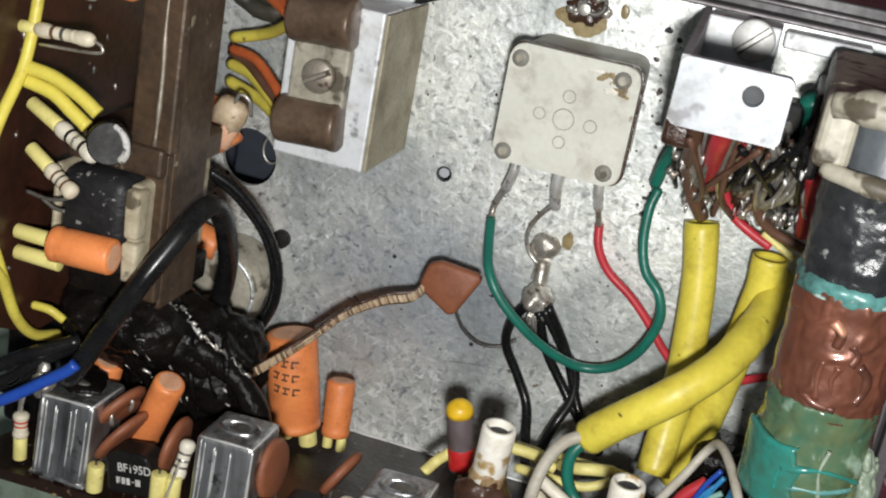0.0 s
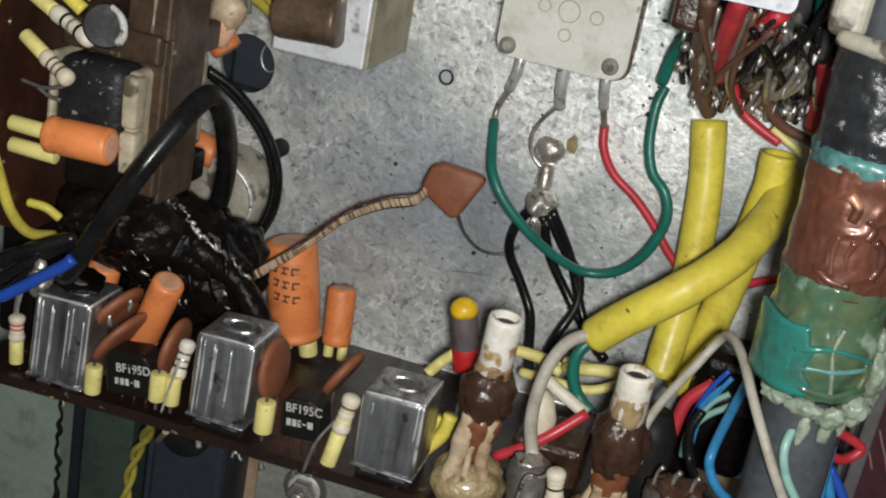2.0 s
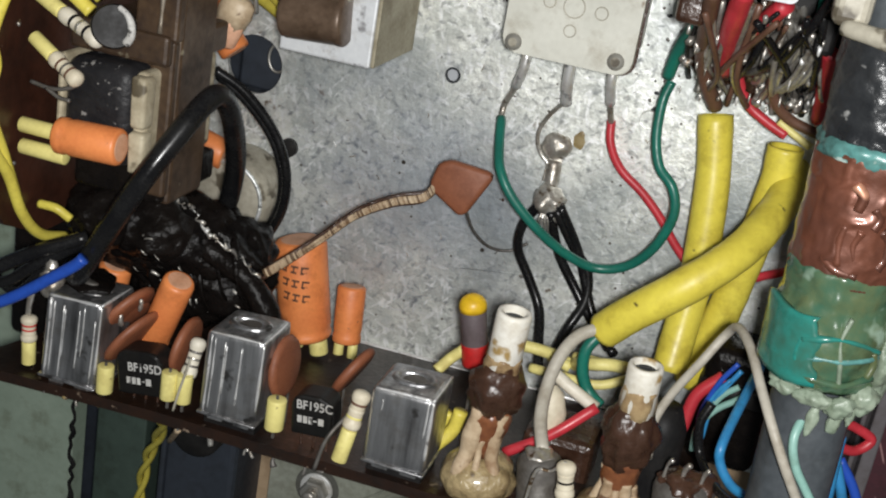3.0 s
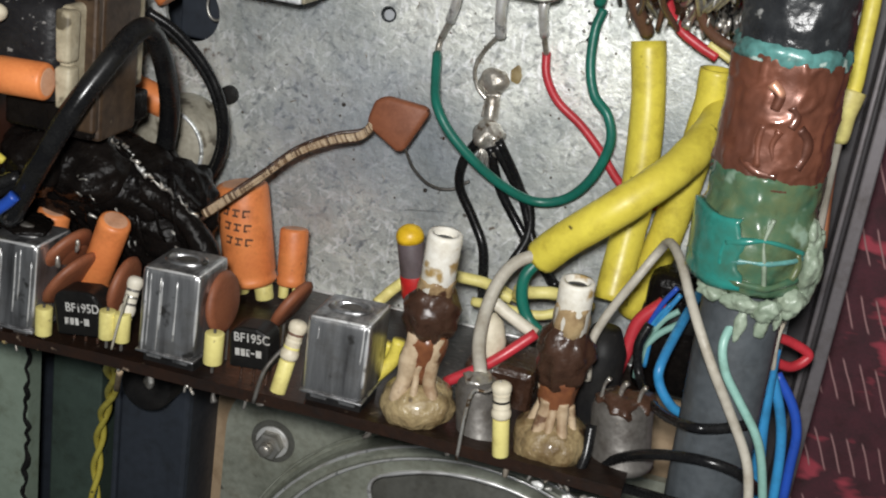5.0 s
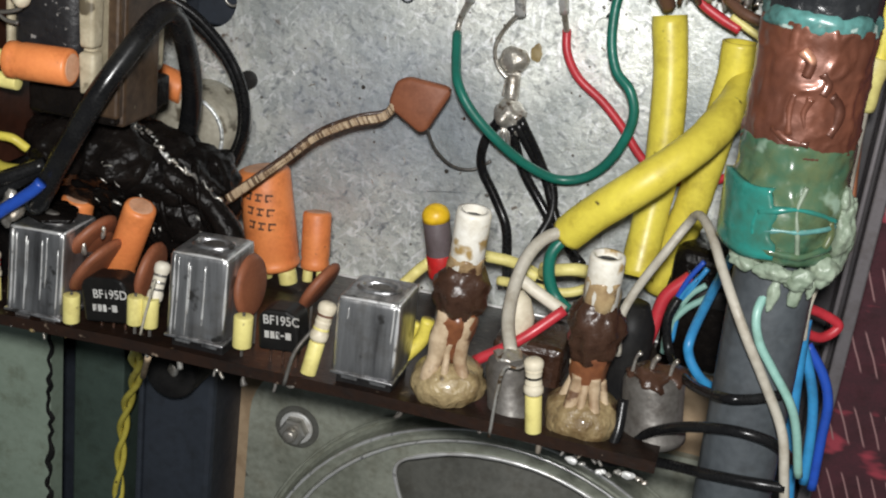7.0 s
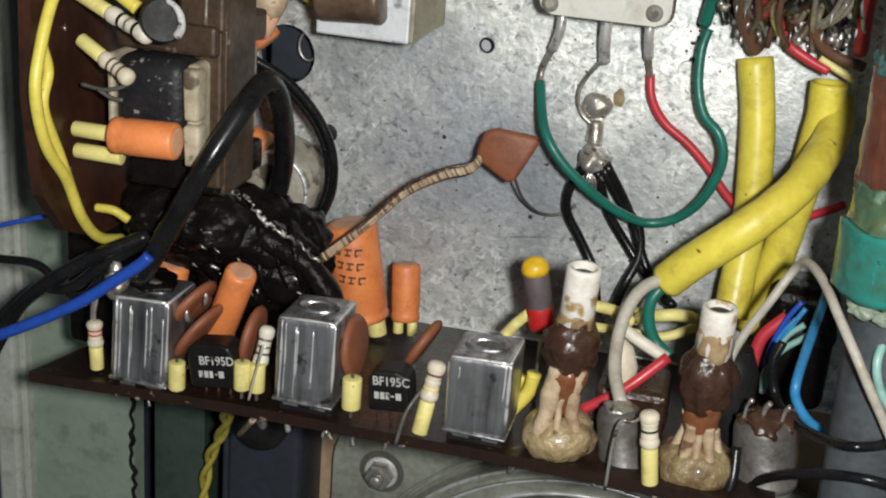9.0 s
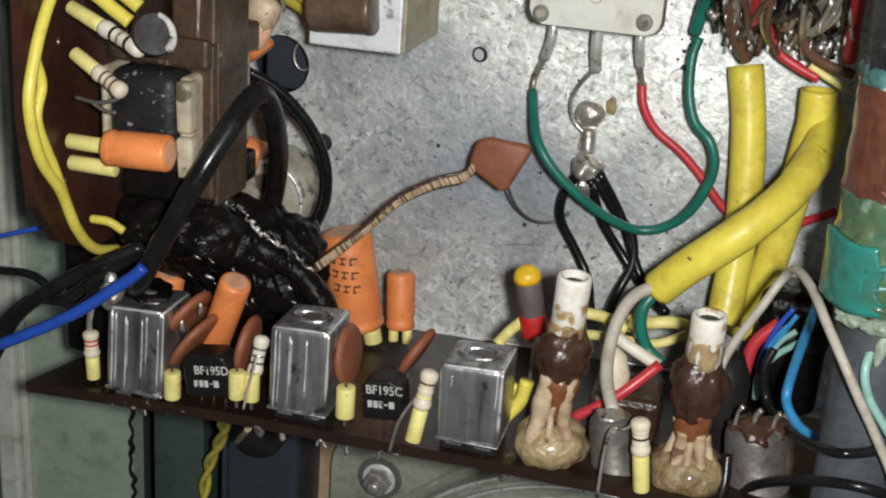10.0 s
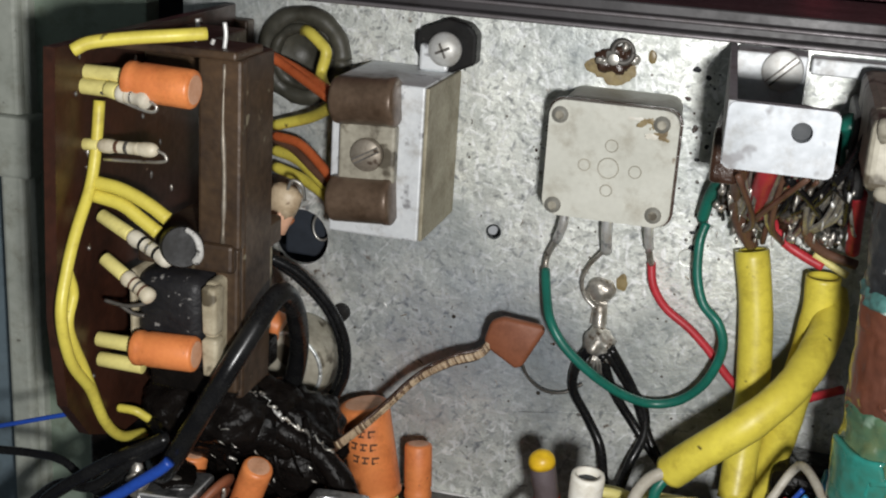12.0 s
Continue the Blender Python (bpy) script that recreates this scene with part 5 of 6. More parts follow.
resistor((-20.2, -31.5, 48.5), (-19.6, -24, 46), 1.1, "small whitish banded resistor between a disc and a can", 0.2, (CANGREY, STEEL, CANGREY), None, WHITE)
wire("bare_lead", [(-20.2, -34, 51.5), (-19.5, -30.5, 51.5), (-18.1, -24.6, 51.5)], 0.19, HOLDER, "pale bare lead slanting in front of a resistor", "bare leads")
resistor((39.8, -34.5, 51), (38.3, -23.5, 51), 1.25, "small cream resistor with dark bands in a sleeve", 0.5, (CREAMWAX, BLACK, CREAMWAX), [(36.5, -25.5, 51), (34.6, -26, 51), (34.0, -30, 51), (33.8, -37, 51)])
resistor((-47.9, -36.4, 47), (-48.2, -28.2, 47), 1.15, "small cream and red resistor at the board's end", 0.46, (CREAMWAX, RDOT, RDOT), [(-47.9, -26, 47.2), (-47.3, -22.5, 46.5), (-46.4, -19.5, 45)])
wire("bare_lead", [(-48.7, -28.4, 46.6), (-48.6, -25.5, 46.4), (-48.0, -21.8, 46)], 0.42, SOLDER, "bare tinned lead rising from the end resistor", "bare leads")
# unidentified dark mass, built as a taped cable lump
end_block = thing("dark_lump", (-55.5, -39, 16), "black taped lump behind the end of the lower board", "terminal block")
part("body", box(-63.0, -47, -41.8, -17, 12, 31, 1.6, 3), PITCH, end_block, smooth=True)
part("shoulder", blob((-55, -18, 28), (7.6, 6, 6), 0.3, 0.2, 4), PITCH, end_block, smooth=True)
diag = thing("bare_link", (-1, -34, 50), "dull bare lead slanting across the board", "wire")
part("lead", tube([(6.0, -27.5, 48), (4.1, -31, 51.2), (2.9, -36.5, 51.4)], 0.32, 6, 5), CANGREY, diag, smooth=True)

# ---- colour-coded tubular capacitor ----
a, b = V((19.3, -23.6, 30)), V((17.1, -12.5, 31))
tub = thing("tubular_capacitor", tuple(a), "mauve-grey tubular capacitor with yellow tip and red band", "capacitor")
part("body", cyl(a, a.lerp(b, 0.88), 2.05, 24), MAUVE, tub, smooth=True)
part("tip", lathe(a.lerp(b, 0.84), b + (b - a) * 0.07, [(0, 2.1), (0.3, 2.15), (0.55, 2.0), (0.75, 1.65), (0.9, 1.1), (1, 0.4)], 24), YDOT, tub, "yellow painted tip", smooth=True)
part("band", cyl(a.lerp(b, 0.04), a.lerp(b, 0.36), 2.12, 24, 0.05), RDOT, tub, "red band", smooth=True)
part("lead", tube([a, a + V((0, -4, 0.3)), (a.x, -38, a.z)], 0.35, 6, 4), SOLDER, tub)


# ---- trimmer coils on white formers ----
def trimmer(T, M, W, B, Z, stain_up, run, legs, label):
    T, M, W, B, Z = [V(p[0]) for p in (T, M, W, B, Z)]
    t = thing("trimmer_coil", tuple(Z), label, "coil", "trimmer coils")
    part("former", lathe(M + (M - T) * 0.5, T, [(0, 2.4), (0.96, 2.45), (1, 2.3), (1.0, 1.7), (0.85, 1.6)], 26), TUBE, t, "stained white former", smooth=True)
    part("stained_collar", lathe(M + (T - M) * 0.02, M + (T - M) * stain_up, [(0, 2.6), (0.5, 2.56), (0.8, 2.5), (0.92, 2.47), (1, 2.30)], 30, 1, 0.16), BROWNED, t, "amber-stained lower former", smooth=True)
    # dark disc puts shade into the former's bore
    part("bore", cyl(T - (T - M) * 0.12, T - (T - M) * 0.1, 1.62, 20), HOLE, t)
    top = M + (T - M) * 0.18
    part("winding", lathe(top, W + (W - M) * run, [(0, 2.45), (0.05, 2.6), (0.12, 2.9), (0.2, 3.4), (0.3, 3.8), (0.42, 3.9), (0.54, 3.75), (0.66, 3.85), (0.76, 3.6), (0.86, 3.2), (0.94, 2.9), (1, 2.4)], 48, 1, 0.28), WAX, t, "waxed dark brown winding", smooth=True)
    part("lower_winding", lathe(W, B, [(0, 2.7), (0.2, 2.9), (0.4, 2.8), (0.6, 2.6), (0.8, 2.4), (1, 2.0)], 32, 1, 0.2), AMBER, t, "amber waxed winding", smooth=True)
    for k, (a, r, up) in enumerate(legs):
        o = V((math.cos(a) * 2.5, 0, math.sin(a) * 2.5))
        part("litz", tube([W.lerp(B, up) + o * 0.85, B + o * 0.9 + V((0, 1.2, 0)), B.lerp(Z, 0.25) + o * 1.3, B.lerp(Z, 0.45) + o * 1.5], r, 10, 5, 0.35), LITZ, t, "cream litz tail", smooth=True)
    part("base", lathe(B + (B - Z) * 0.05, Z, [(0.05, 1.4), (0.14, 2.6), (0.22, 3.8), (0.32, 4.8), (0.45, 5.3), (0.6, 5.45), (0.74, 5.2), (0.84, 4.7), (0.9, 4.0)], 44, 1, 0.18), RESIN, t, "clear yellowish resin base", smooth=True)
    return t


trimmer([(26.6, -5.8, 47)], [(26.2, -15.9, 46.5)], [(26, -20.9, 46)], [(25.4, -28.8, 45.5)], [(25.8, -35.8, 45)], 0.34, 0.2, ((0.65, 1.1, 0.05), (1.5, 0.5, 0.6), (2.25, 1.25, 0.0)), "trimmer coil with dark wax on a tall white former")
trimmer([(45.3, -8.6, 46)], [(45.4, -16.8, 45.5)], [(45.2, -22.2, 45)], [(45.4, -29.4, 44.5)], [(45.5, -36.9, 44)], 0.62, 0.45, ((0.3, 0.7, 0.7), (1.0, 0.95, 0.6), (1.6, 0.6, 0.75), (2.1, 1.0, 0.6), (2.9, 0.7, 0.4)), "trimmer coil heavily coated in brown wax")


def metal_can(T, B, r, label):
    T, B = V(T[0]), V(B[0])
    t = thing("metal_can_transistor", tuple(B), label, "transistor", "metal can transistors")
    part("can", lathe(B, T, [(0, r * 1.12), (0.1, r * 1.12), (0.13, r), (0.85, r), (0.95, r * 0.9), (1, r * 0.7)], 26), CANGREY, t, smooth=True)
    part("solder_top", blob(T, (r * 0.6, 0.8, r * 0.6), 0.5, 0.8), SOLDER, t, "soldered top", smooth=True)
    return t


metal_can([(33.7, -27.4, 44)], [(35.2, -36.6, 44)], 3.3, "dull metal can transistor at the board's edge")
mc = metal_can([(54, -26.6, 40)], [(55.3, -36.7, 40)], 4.4, "dull metal trimmer can with soldered tags")
part("flux", blob((54.2, -27.0, 40.6), (3.7, 1.6, 3.5), 0.5, 0.4, 4), WAX, mc, "brown flux on the top", smooth=True)
for dx in (-3, -0.5, 2.2):
    p = V((54, -26.6, 40)) + V((dx, 0, 1))
    part("tag", tube([p - V((0, 2, 0)), p + V((0.2, 1.9, 0.6)), p + V((0.8, 3.4, 1.2))], 0.32, 7, 4, 0.8), SOLDER, mc, smooth=True)
cr = thing("cream_capacitor", (33.1, -30.5, 33), "bulb-shaped cream capacitor between the coils", "capacitor")
part("body", lathe((33.1, -30.5, 33), (31.8, -22.2, 32), [(0, 1.0), (0.1, 1.8), (0.5, 2.4), (0.85, 1.8), (1, 0.7)], 22), CREAMWAX, cr, smooth=True)
part("lead", tube([(33.1, -30.5, 33), (V((33.1, -30.5, 33)) + V((0, -6, 0)))], 0.4, 6), SOLDER, cr)
blk = thing("dark_component", (33.5, -38, 30), "dark brown component half hidden behind the red wire", "capacitor")
part("body", box(29, 40, -39.2, -30, 22, 33, 1.2), WAX, blk)
blk = thing("dark_component", (48, -38, 30), "black component beside the second coil", "capacitor")
part("body", lathe((49, -39, 30), (49, -21, 30), [(0, 3), (0.1, 3.6), (0.8, 3.6), (1, 2.2)], 22), BLACK, blk, smooth=True)

# added block darkens the patch of plate that black wires would cover
blk = thing("dark_component", (57, -38, 4), "added black block where dark wires lie beside the aerial", "capacitor")
part("body", box(52.5, 64, -38, -17, 1, 13, 2.2, 3), PITCH, blk, smooth=True)
part("tape_band", box(52.2, 64.3, -27, -22, 0.8, 13.4, 2.2, 3), BLACK, blk, "dull added band", smooth=True)

for p, r, m, n, lab in (
    ([(37.8, -12.6, 27), (33.9, -14.3, 29), (32, -17.2, 32), (31.4, -21.2, 35), (32, -24.5, 39), (33.8, -27.3, 43)], 1.0, GREY, "grey_wire", "grey screened wire leaving the yellow sleeve"),
    ([(36.4, -14.7, 26), (35, -17.3, 27), (35.2, -21, 27), (36.7, -23.9, 27), (39.1, -25.3, 28)], 0.95, GREEN, "green_wire", "dark green wire leaving the yellow sleeve"),
    ([(48.2, -26.7, 37), (47.7, -21.4, 37), (49.1, -16.6, 36), (52.1, -10.2, 36), (54.3, -5.9, 35), (55.7, -3.2, 38), (57.8, -3.3, 44), (60.2, -5.8, 50), (62.6, -8.8, 54), (65.1, -12.8, 55), (67.9, -17.5, 54.5), (71.7, -24.4, 54), (73.3, -30.6, 54), (75.1, -39.3, 53)], 0.66, GREY, "grey_wire", "grey screened wire bent over the board"),
    ([(27.3, -33.3, 36), (33.5, -28.7, 35), (39, -23.7, 32)], 0.85, RED, "red_wire", "straight red wire crossing the lower board"),
    ([(31, -20.9, 30), (34.5, -22.8, 30), (38.8, -24.4, 31)], 1.0, WHITE, "white_wire", "white wire joined to a red one"),
    ([(21.3, -21.9, 20), (23.3, -21.7, 22), (27.4, -21.7, 22), (29.9, -22.9, 20)], 0.95, PALE, "cream_wire", "short cream sleeved link"),
    ([(28.8, -23.1, 20), (32.4, -24.2, 20)], 0.9, PALE, "cream_wire", "short cream sleeved link"),
    ([(33.2, -23.2, 20), (35.5, -20.9, 24), (39, -20, 24), (41.2, -21.6, 20)], 1.0, PALE, "cream_wire", "short cream sleeved link"),
    ([(32.4, -23.5, 17), (36.6, -22.4, 19), (41.6, -22.2, 19), (44.7, -24, 16)], 0.85, PALE, "cream_wire", "cream sleeved link behind the coils"),
    ([(26, -26.6, 19), (30.8, -26, 20), (37.2, -25.8, 20), (42.6, -23.7, 18)], 0.8, PALE, "cream_wire", "cream sleeved link behind the coils"),
    ([(24.7, -24.8, 15), (28.7, -23.9, 17), (33, -25.6, 16)], 0.8, PALE, "cream_wire", "cream sleeved link behind the coils"),
    ([(17, -21.5, 30), (15.2, -23.5, 30), (13.8, -25.2, 32)], 0.9, PALE, "cream_wire", "cream sleeved link beside a tin can"),
    ([(20.4, -26.5, 40), (19.7, -29.9, 40), (17.6, -32.8, 41)], 1.1, YWIRE, "yellow_wire", "short yellow wire between a can and a coil"),
    ([(18.4, -28.3, 38), (17.4, -30.9, 38), (17, -33.2, 38)], 0.9, YWIRE, "yellow_wire", "short yellow wire between a can and a coil"),
    ([(49.8, -38.6, 19.4), (50.4, -34.8, 18.8), (51.6, -29.6, 18.1), (52.5, -24.0, 17.4), (55.8, -20.0, 16.8)], 1.05, RED, "red_wire", "thick red wire near the aerial"),
    ([(58.1, -17.3, 19), (56.4, -20.9, 19), (55.1, -25, 19), (54.9, -30.5, 19)], 0.42, LBLUE, "blue_wire", "light blue wire near the aerial"),
    ([(61.5, -17.0, 10), (59.6, -19.4, 22), (57.9, -23.3, 32), (58.2, -26.2, 33), (60.4, -29.2, 33), (63, -31.5, 31)], 0.75, LBLUE, "blue_wire", "light blue wire near the aerial"),
    ([(59.1, -21.8, 19), (55.8, -24.9, 19), (53.9, -28.7, 19), (54, -32.7, 19)], 0.55, TEAL, "teal_wire", "pale teal wire near the aerial"),
    ([(57.4, -16.3, 19), (55.4, -20.1, 19), (53.9, -25.3, 19), (53.8, -28.8, 19)], 0.42, BLUE, "blue_wire", "thin dark blue strand beside the red wire"),
    ([(57, -19.3, 19), (55, -22.6, 19), (53.7, -27.3, 19)], 0.42, LBLUE, "blue_wire", "thin blue strand beside the red wire"),
    ([(58.4, -20, 19), (56.2, -22.3, 19), (54.7, -26.1, 19), (54.2, -31.7, 19)], 0.5, TEAL, "teal_wire", "thin teal strand beside the red wire"),
    ([(66.4, -6.7, 50), (65.5, -9.8, 52.5), (66.5, -13.3, 53), (68.9, -16.7, 53), (71.9, -20.7, 53), (73.6, -24.9, 52), (75.3, -31.7, 51)], 0.6, TEAL, "teal_wire", "pale teal wire lying along the ferrite rod"),
    ([(72.6, -15.6, 36), (73.1, -22.5, 36), (73.8, -29.5, 36), (75.5, -40.1, 36), (76.8, -47.4, 36)], 0.95, LBLUE, "blue_wire", "bright blue wire beside the ferrite rod"),
    ([(74, -20.9, 32), (77.1, -25, 32), (78.7, -29.2, 32), (79, -34.7, 32), (79.4, -43.2, 32)], 0.75, BLUE, "blue_wire", "deep blue wire curving beside the rod"),
    ([(73.1, -19.8, 34), (75.8, -26.3, 34), (77.1, -32.3, 34), (77.9, -41.5, 34)], 0.75, LBLUE, "blue_wire", "bright blue wire beside the ferrite rod"),
    ([(72.5, -16.1, 30), (75.3, -17.3, 28), (78, -19, 27), (76.1, -20.9, 28), (73.3, -20, 30)], 0.75, RED, "red_wire", "small red wire loop beside the rod"),
    ([(72.7, -8.9, 40), (72.3, -12.4, 40), (73, -19, 36)], 0.5, WHITE, "white_wire", "pale stripped lead from the aerial coil"),
    ([(55, -18.4, 31), (54.1, -21.9, 32), (55.5, -26.6, 33), (58.9, -26.1, 42), (63.5, -22, 53), (67, -21.2, 53.5), (70.7, -20.6, 51.5)], 0.7, RUBBER, "black_wire", "black wire looping over the ferrite rod"),
    ([(51.2, -39.6, 42), (54.4, -34.7, 44), (59.3, -29.6, 49), (65.8, -26.1, 53.5), (71, -26.8, 53), (74.3, -31.1, 48)], 0.75, RUBBER, "black_wire", "black wire crossing the ferrite rod"),
    ([(49, -41.7, 42), (56.2, -39.1, 43), (64.2, -34, 52), (69.4, -32.6, 54), (73.7, -32.2, 54)], 0.75, RUBBER, "black_wire", "black wire crossing low over the rod"),
    ([(50.7, -30, 44), (50.9, -33.5, 46), (50.6, -35.8, 47)], 0.8, RUBBER, "black_wire", "black lead by the trimmer coil"),
):
    wire(n, p, r, m, lab, "wires round the aerial")

# ---- upright board at the side, with its parts ----
side = thing("side_circuit_board", (-49, 18, 0), "dark brown circuit board standing upright on the plate", "circuit board")
bm = bmesh.new()
ring = [(48.6, 3), (48.6, 59.6), (36, 60.4), (10, 61.4), (-4, 59.5), (-11, 54), (-15, 45), (-15, 3)]
lo = [bm.verts.new((-50.2, y, z)) for y, z in ring]
hi = [bm.verts.new((-48.4, y, z)) for y, z in ring]
for i in range(len(ring)):
    j = (i + 1) % len(ring)
    bm.faces.new((lo[i], lo[j], hi[j], hi[i]))
bm.faces.new(lo)
bm.faces.new(hi)
part("board", bm, PCB, side)
part("foot", box(-52, -46, -10, 46, 0, 3.4, 0.4), BLOCK, side)
random.seed(33)
for k in range(22):
    y, z = -8 + 56 * random.random(), 14 + 44 * random.random()
    part("solder_joint", blob((-48.3, y, z), (0.25, 0.3 + 0.4 * random.random(), 0.3), 0.8, 1.2, 2), random.choice((SOLDER, CANGREY)), side, smooth=True)

core = thing("iron_core", (-31, 22, 0), "dark varnished iron core bar with a paler streak", "transformer core")
part("bar", box(-34.4, -27.2, -5, 47.4, 35, 45.5, 0.6), BLOCK, core)
part("upper_lamination", box(-33.6, -26.9, 19.5, 47.3, 45.4, 47.6, 0.5), BLOCK, core)
part("worn_edge", tube([(-29.6, 20.5, 47.5), (-29.4, 30, 47.62), (-29.7, 38, 47.55), (-29.5, 46.6, 47.5)], 0.3, 7, 7, 0.9), OLDSTEEL, core, "paler streak along the bar", smooth=True)
part("lower_lamination", box(-31.0, -27.3, -3.4, 19.6, 45.4, 47.2, 0.5), BLOCK, core)
part("leg", box(-48.3, -38.5, 40, 47.4, 20, 36, 0.5), BLOCK, core)
part("leg", box(-48.3, -38.5, -3, 4, 20, 36, 0.5), BLOCK, core)
part("cap_plate", box(-48.3, -26.9, 47.4, 48.7, 40, 49.4, 0.4), BLOCK, core, "brown end plate")

tr = thing("transformer", (-36, 9, 30), "small transformer wound in black tape on a white bobbin", "transformer")
part("winding", box(-42, -31.0, 0.8, 15.6, 30, 51.5, 2.2, 4), DUSTY_TAPE, tr, "black taped winding", smooth=True)
part("flange", box(-43.0, -41.9, 0.8, 15.6, 30, 51.0, 0.5), FLANGE, tr, "dirty cream bobbin flange")
part("flange", box(-31.0, -29.0, 0.6, 15.4, 30, 50.9, 0.8, 3), FLANGE, tr, "dirty cream bobbin flange")
for y0, y1, h in ((0.9, 7.0, 52.0), (7.6, 15.0, 52.3)):
    bm = box(-30.9, -28.4, y0, y1, 49.5, h, 0.6, 3)
    part("flange_rib", crumple(bm, -29.6, 51, 0.3, 0.5), FLANGE, tr, "worn cream edge", smooth=True)
part("frame_top", box(-43, -27.6, 16.0, 20.4, 30, 48.6, 0.6), BLOCK, tr, "brown iron frame")
part("frame_bottom", box(-42, -27.8, -4.6, 0.2, 30, 47.0, 0.6), PITCH, tr, "blackened iron frame")
can_cap((-41.5, 44, 53), (-31.3, 43.7, 53), 2.75, "orange electrolytic capacitor near the top of the side board", False)
can_cap((-40.8, 4.5, 53.5), (-31.1, 4.8, 53), 2.65, "orange electrolytic capacitor lying over the transformer", False)
for a, b, lab in (([(-48, 44.2, 52)], [(-41.5, 44, 53)], "upper"), ([(-48.6, 42.4, 53)], [(-41.5, 44, 53)], "upper"), ([(-46.2, 4.1, 52)], [(-40.8, 4.5, 53.5)], "lower"), ([(-46, 0.9, 52)], [(-40.8, 4.5, 53.5)], "lower")):
    a, b = V(a[0]), V(b[0])
    d = V((b.x - a.x + 0.6, 0, 0))
    t = thing("sleeved_lead", tuple(a), "pale yellow sleeve on a lead of an orange capacitor", "sleeve", "pale yellow capacitor sleeves")
    part("sleeve", cyl(a + V((-1.5, 0, 0)), a + d, 1.15, 16), PALE, t, smooth=True)
r0, r1 = V((-48.4, 34.1, 53)), V((-35.5, 34.8, 54))
resistor(r0, r1 - V((1.0, 0, 0)), 0.95, "banded cream resistor with a bent-back lead", 0.2, (BROWN, CANGREY, CREAMWAX), [r1 + V((0.2, -0.6, 0)), r1 + V((-0.6, -1.6, 0)), r0 + V((3.0, -1.9, 0))])
r0, r1 = V((-44, 42.6, 54)), V((-36.2, 41.9, 55))
resistor(r0, r1 - V((0.8, 0, 0)), 1.2, "short whitish resistor with a bent-back lead", 0.25, (CREAMWAX, STEEL), [r1 + V((0.2, -0.8, 0)), r1 + V((-1.2, -1.5, 0)), r0 + V((-1, -0.6, 0))], WHITE)
resistor((-46.6, 23.5, 52), (-33.5, 19.5, 56), 1.1, "whitish resistor with dark bands slanting down", 0.42, (BLACK, STEEL, BLACK), None, WHITE)
resistor((-46, 17.2, 52.5), (-37, 13.1, 55), 1.1, "cream banded resistor slanting over the transformer", 0.42, (BROWN, CANGREY, BROWN))

bc = thing("round_capacitor", (-38, 19.3, 46), "black round capacitor with a white paint mark", "capacitor")
a, b = V((-38, 19.3, 46)), V((-31.2, 22.4, 57))
part("can", lathe(a, b, [(0, 2.8), (0.02, 2.95), (0.96, 2.95), (0.985, 2.88), (1, 2.75)], 36), BLACK, bc)
d = (b - a).normalized()
part("paint_mark", tube([b + V((0.6, 2.6, 0.0)), b + V((1.7, 2.1, 0.1)), b + V((2.5, 0.9, 0.05)), b + V((2.6, -0.7, 0.0)), b + V((1.9, -1.9, 0.0))], 0.55, 8, 5, 0.9), WHITE_INK, bc, "white paint mark", smooth=True)

for p in ([(-45.2, 11.3, 54), (-41.8, 11, 54), (-38.9, 11.8, 54), (-37.7, 13, 54)], [(-42.8, 11, 54), (-40.7, 10, 54), (-38.9, 9.9, 54)]):
    wire("bare_lead", p, 0.3, CANGREY, "dull bare lead lying against the transformer", "bare leads")
for p in ([(-34.3, 49.3, 47), (-33.9, 51.1, 47), (-33.9, 52.4, 47)], [(-29.8, 48.7, 47), (-29.6, 50.6, 47), (-29.8, 52.3, 47)], [(-31.7, 49.1, 47), (-31.4, 49.8, 47)]):
    wire("bare_lead", p, 0.32, BRIGHT, "clipped bright lead at the side board's top", "bare leads")

# parts half hidden on the plate beside the core
peach = thing("film_capacitor", (-33.1, 14.4, 21.0), "peach film capacitor with a translucent beige end", "capacitor")
a, b = V((-33.1, 14.4, 21.0)), V((-30.3, 22.4, 21.0))
part("body", lathe(a, a.lerp(b, 0.55), [(0, 1.6), (0.1, 2.3), (0.8, 2.6), (1, 2.4)], 22, 0.7, 0.12), ORANGE_TOP, peach, smooth=True)
part("shell", lathe(a.lerp(b, 0.4), b, [(0, 2.5), (0.5, 2.9), (0.85, 2.6), (1, 1.7)], 22, 0.7, 0.15), LITZ, peach, "translucent beige end", smooth=True)
part("lead", tube([b + V((0, -0.8, 1.0)), b + V((1.0, 1.4, 1.2)), b + V((2.6, 0.6, 0.8)), b + V((2.8, -2.0, 0))], 0.32, 8, 6), STEEL, peach, "bright wire loop", smooth=True)
can_cap(V((-38.4, 11.9, 6)) + V((-5, 4.5, 0)), V((-38.4, 11.9, 6)) + V((1.2, -2.2, 0)), 2.7, "orange capacitor half hidden behind the iron core", False)
can_cap(V((-37.7, -8, 8)) + V((-6, 1.5, 0)), V((-37.7, -8, 8)) + V((1.6, -0.5, 0)), 2.7, "orange capacitor peeping out beside the iron core", False)
pot = thing("round_metal_can", (-34, -15, 0), "tarnished round metal can under the black cable", "metal can")
part("can", lathe((-35, -15.8, 0), (-35, -15.8, 9), [(0, 8.0), (0.1, 8.0), (0.75, 7.8), (0.95, 7.2), (1, 6.4)], 40), HOLDER, pot, smooth=True)
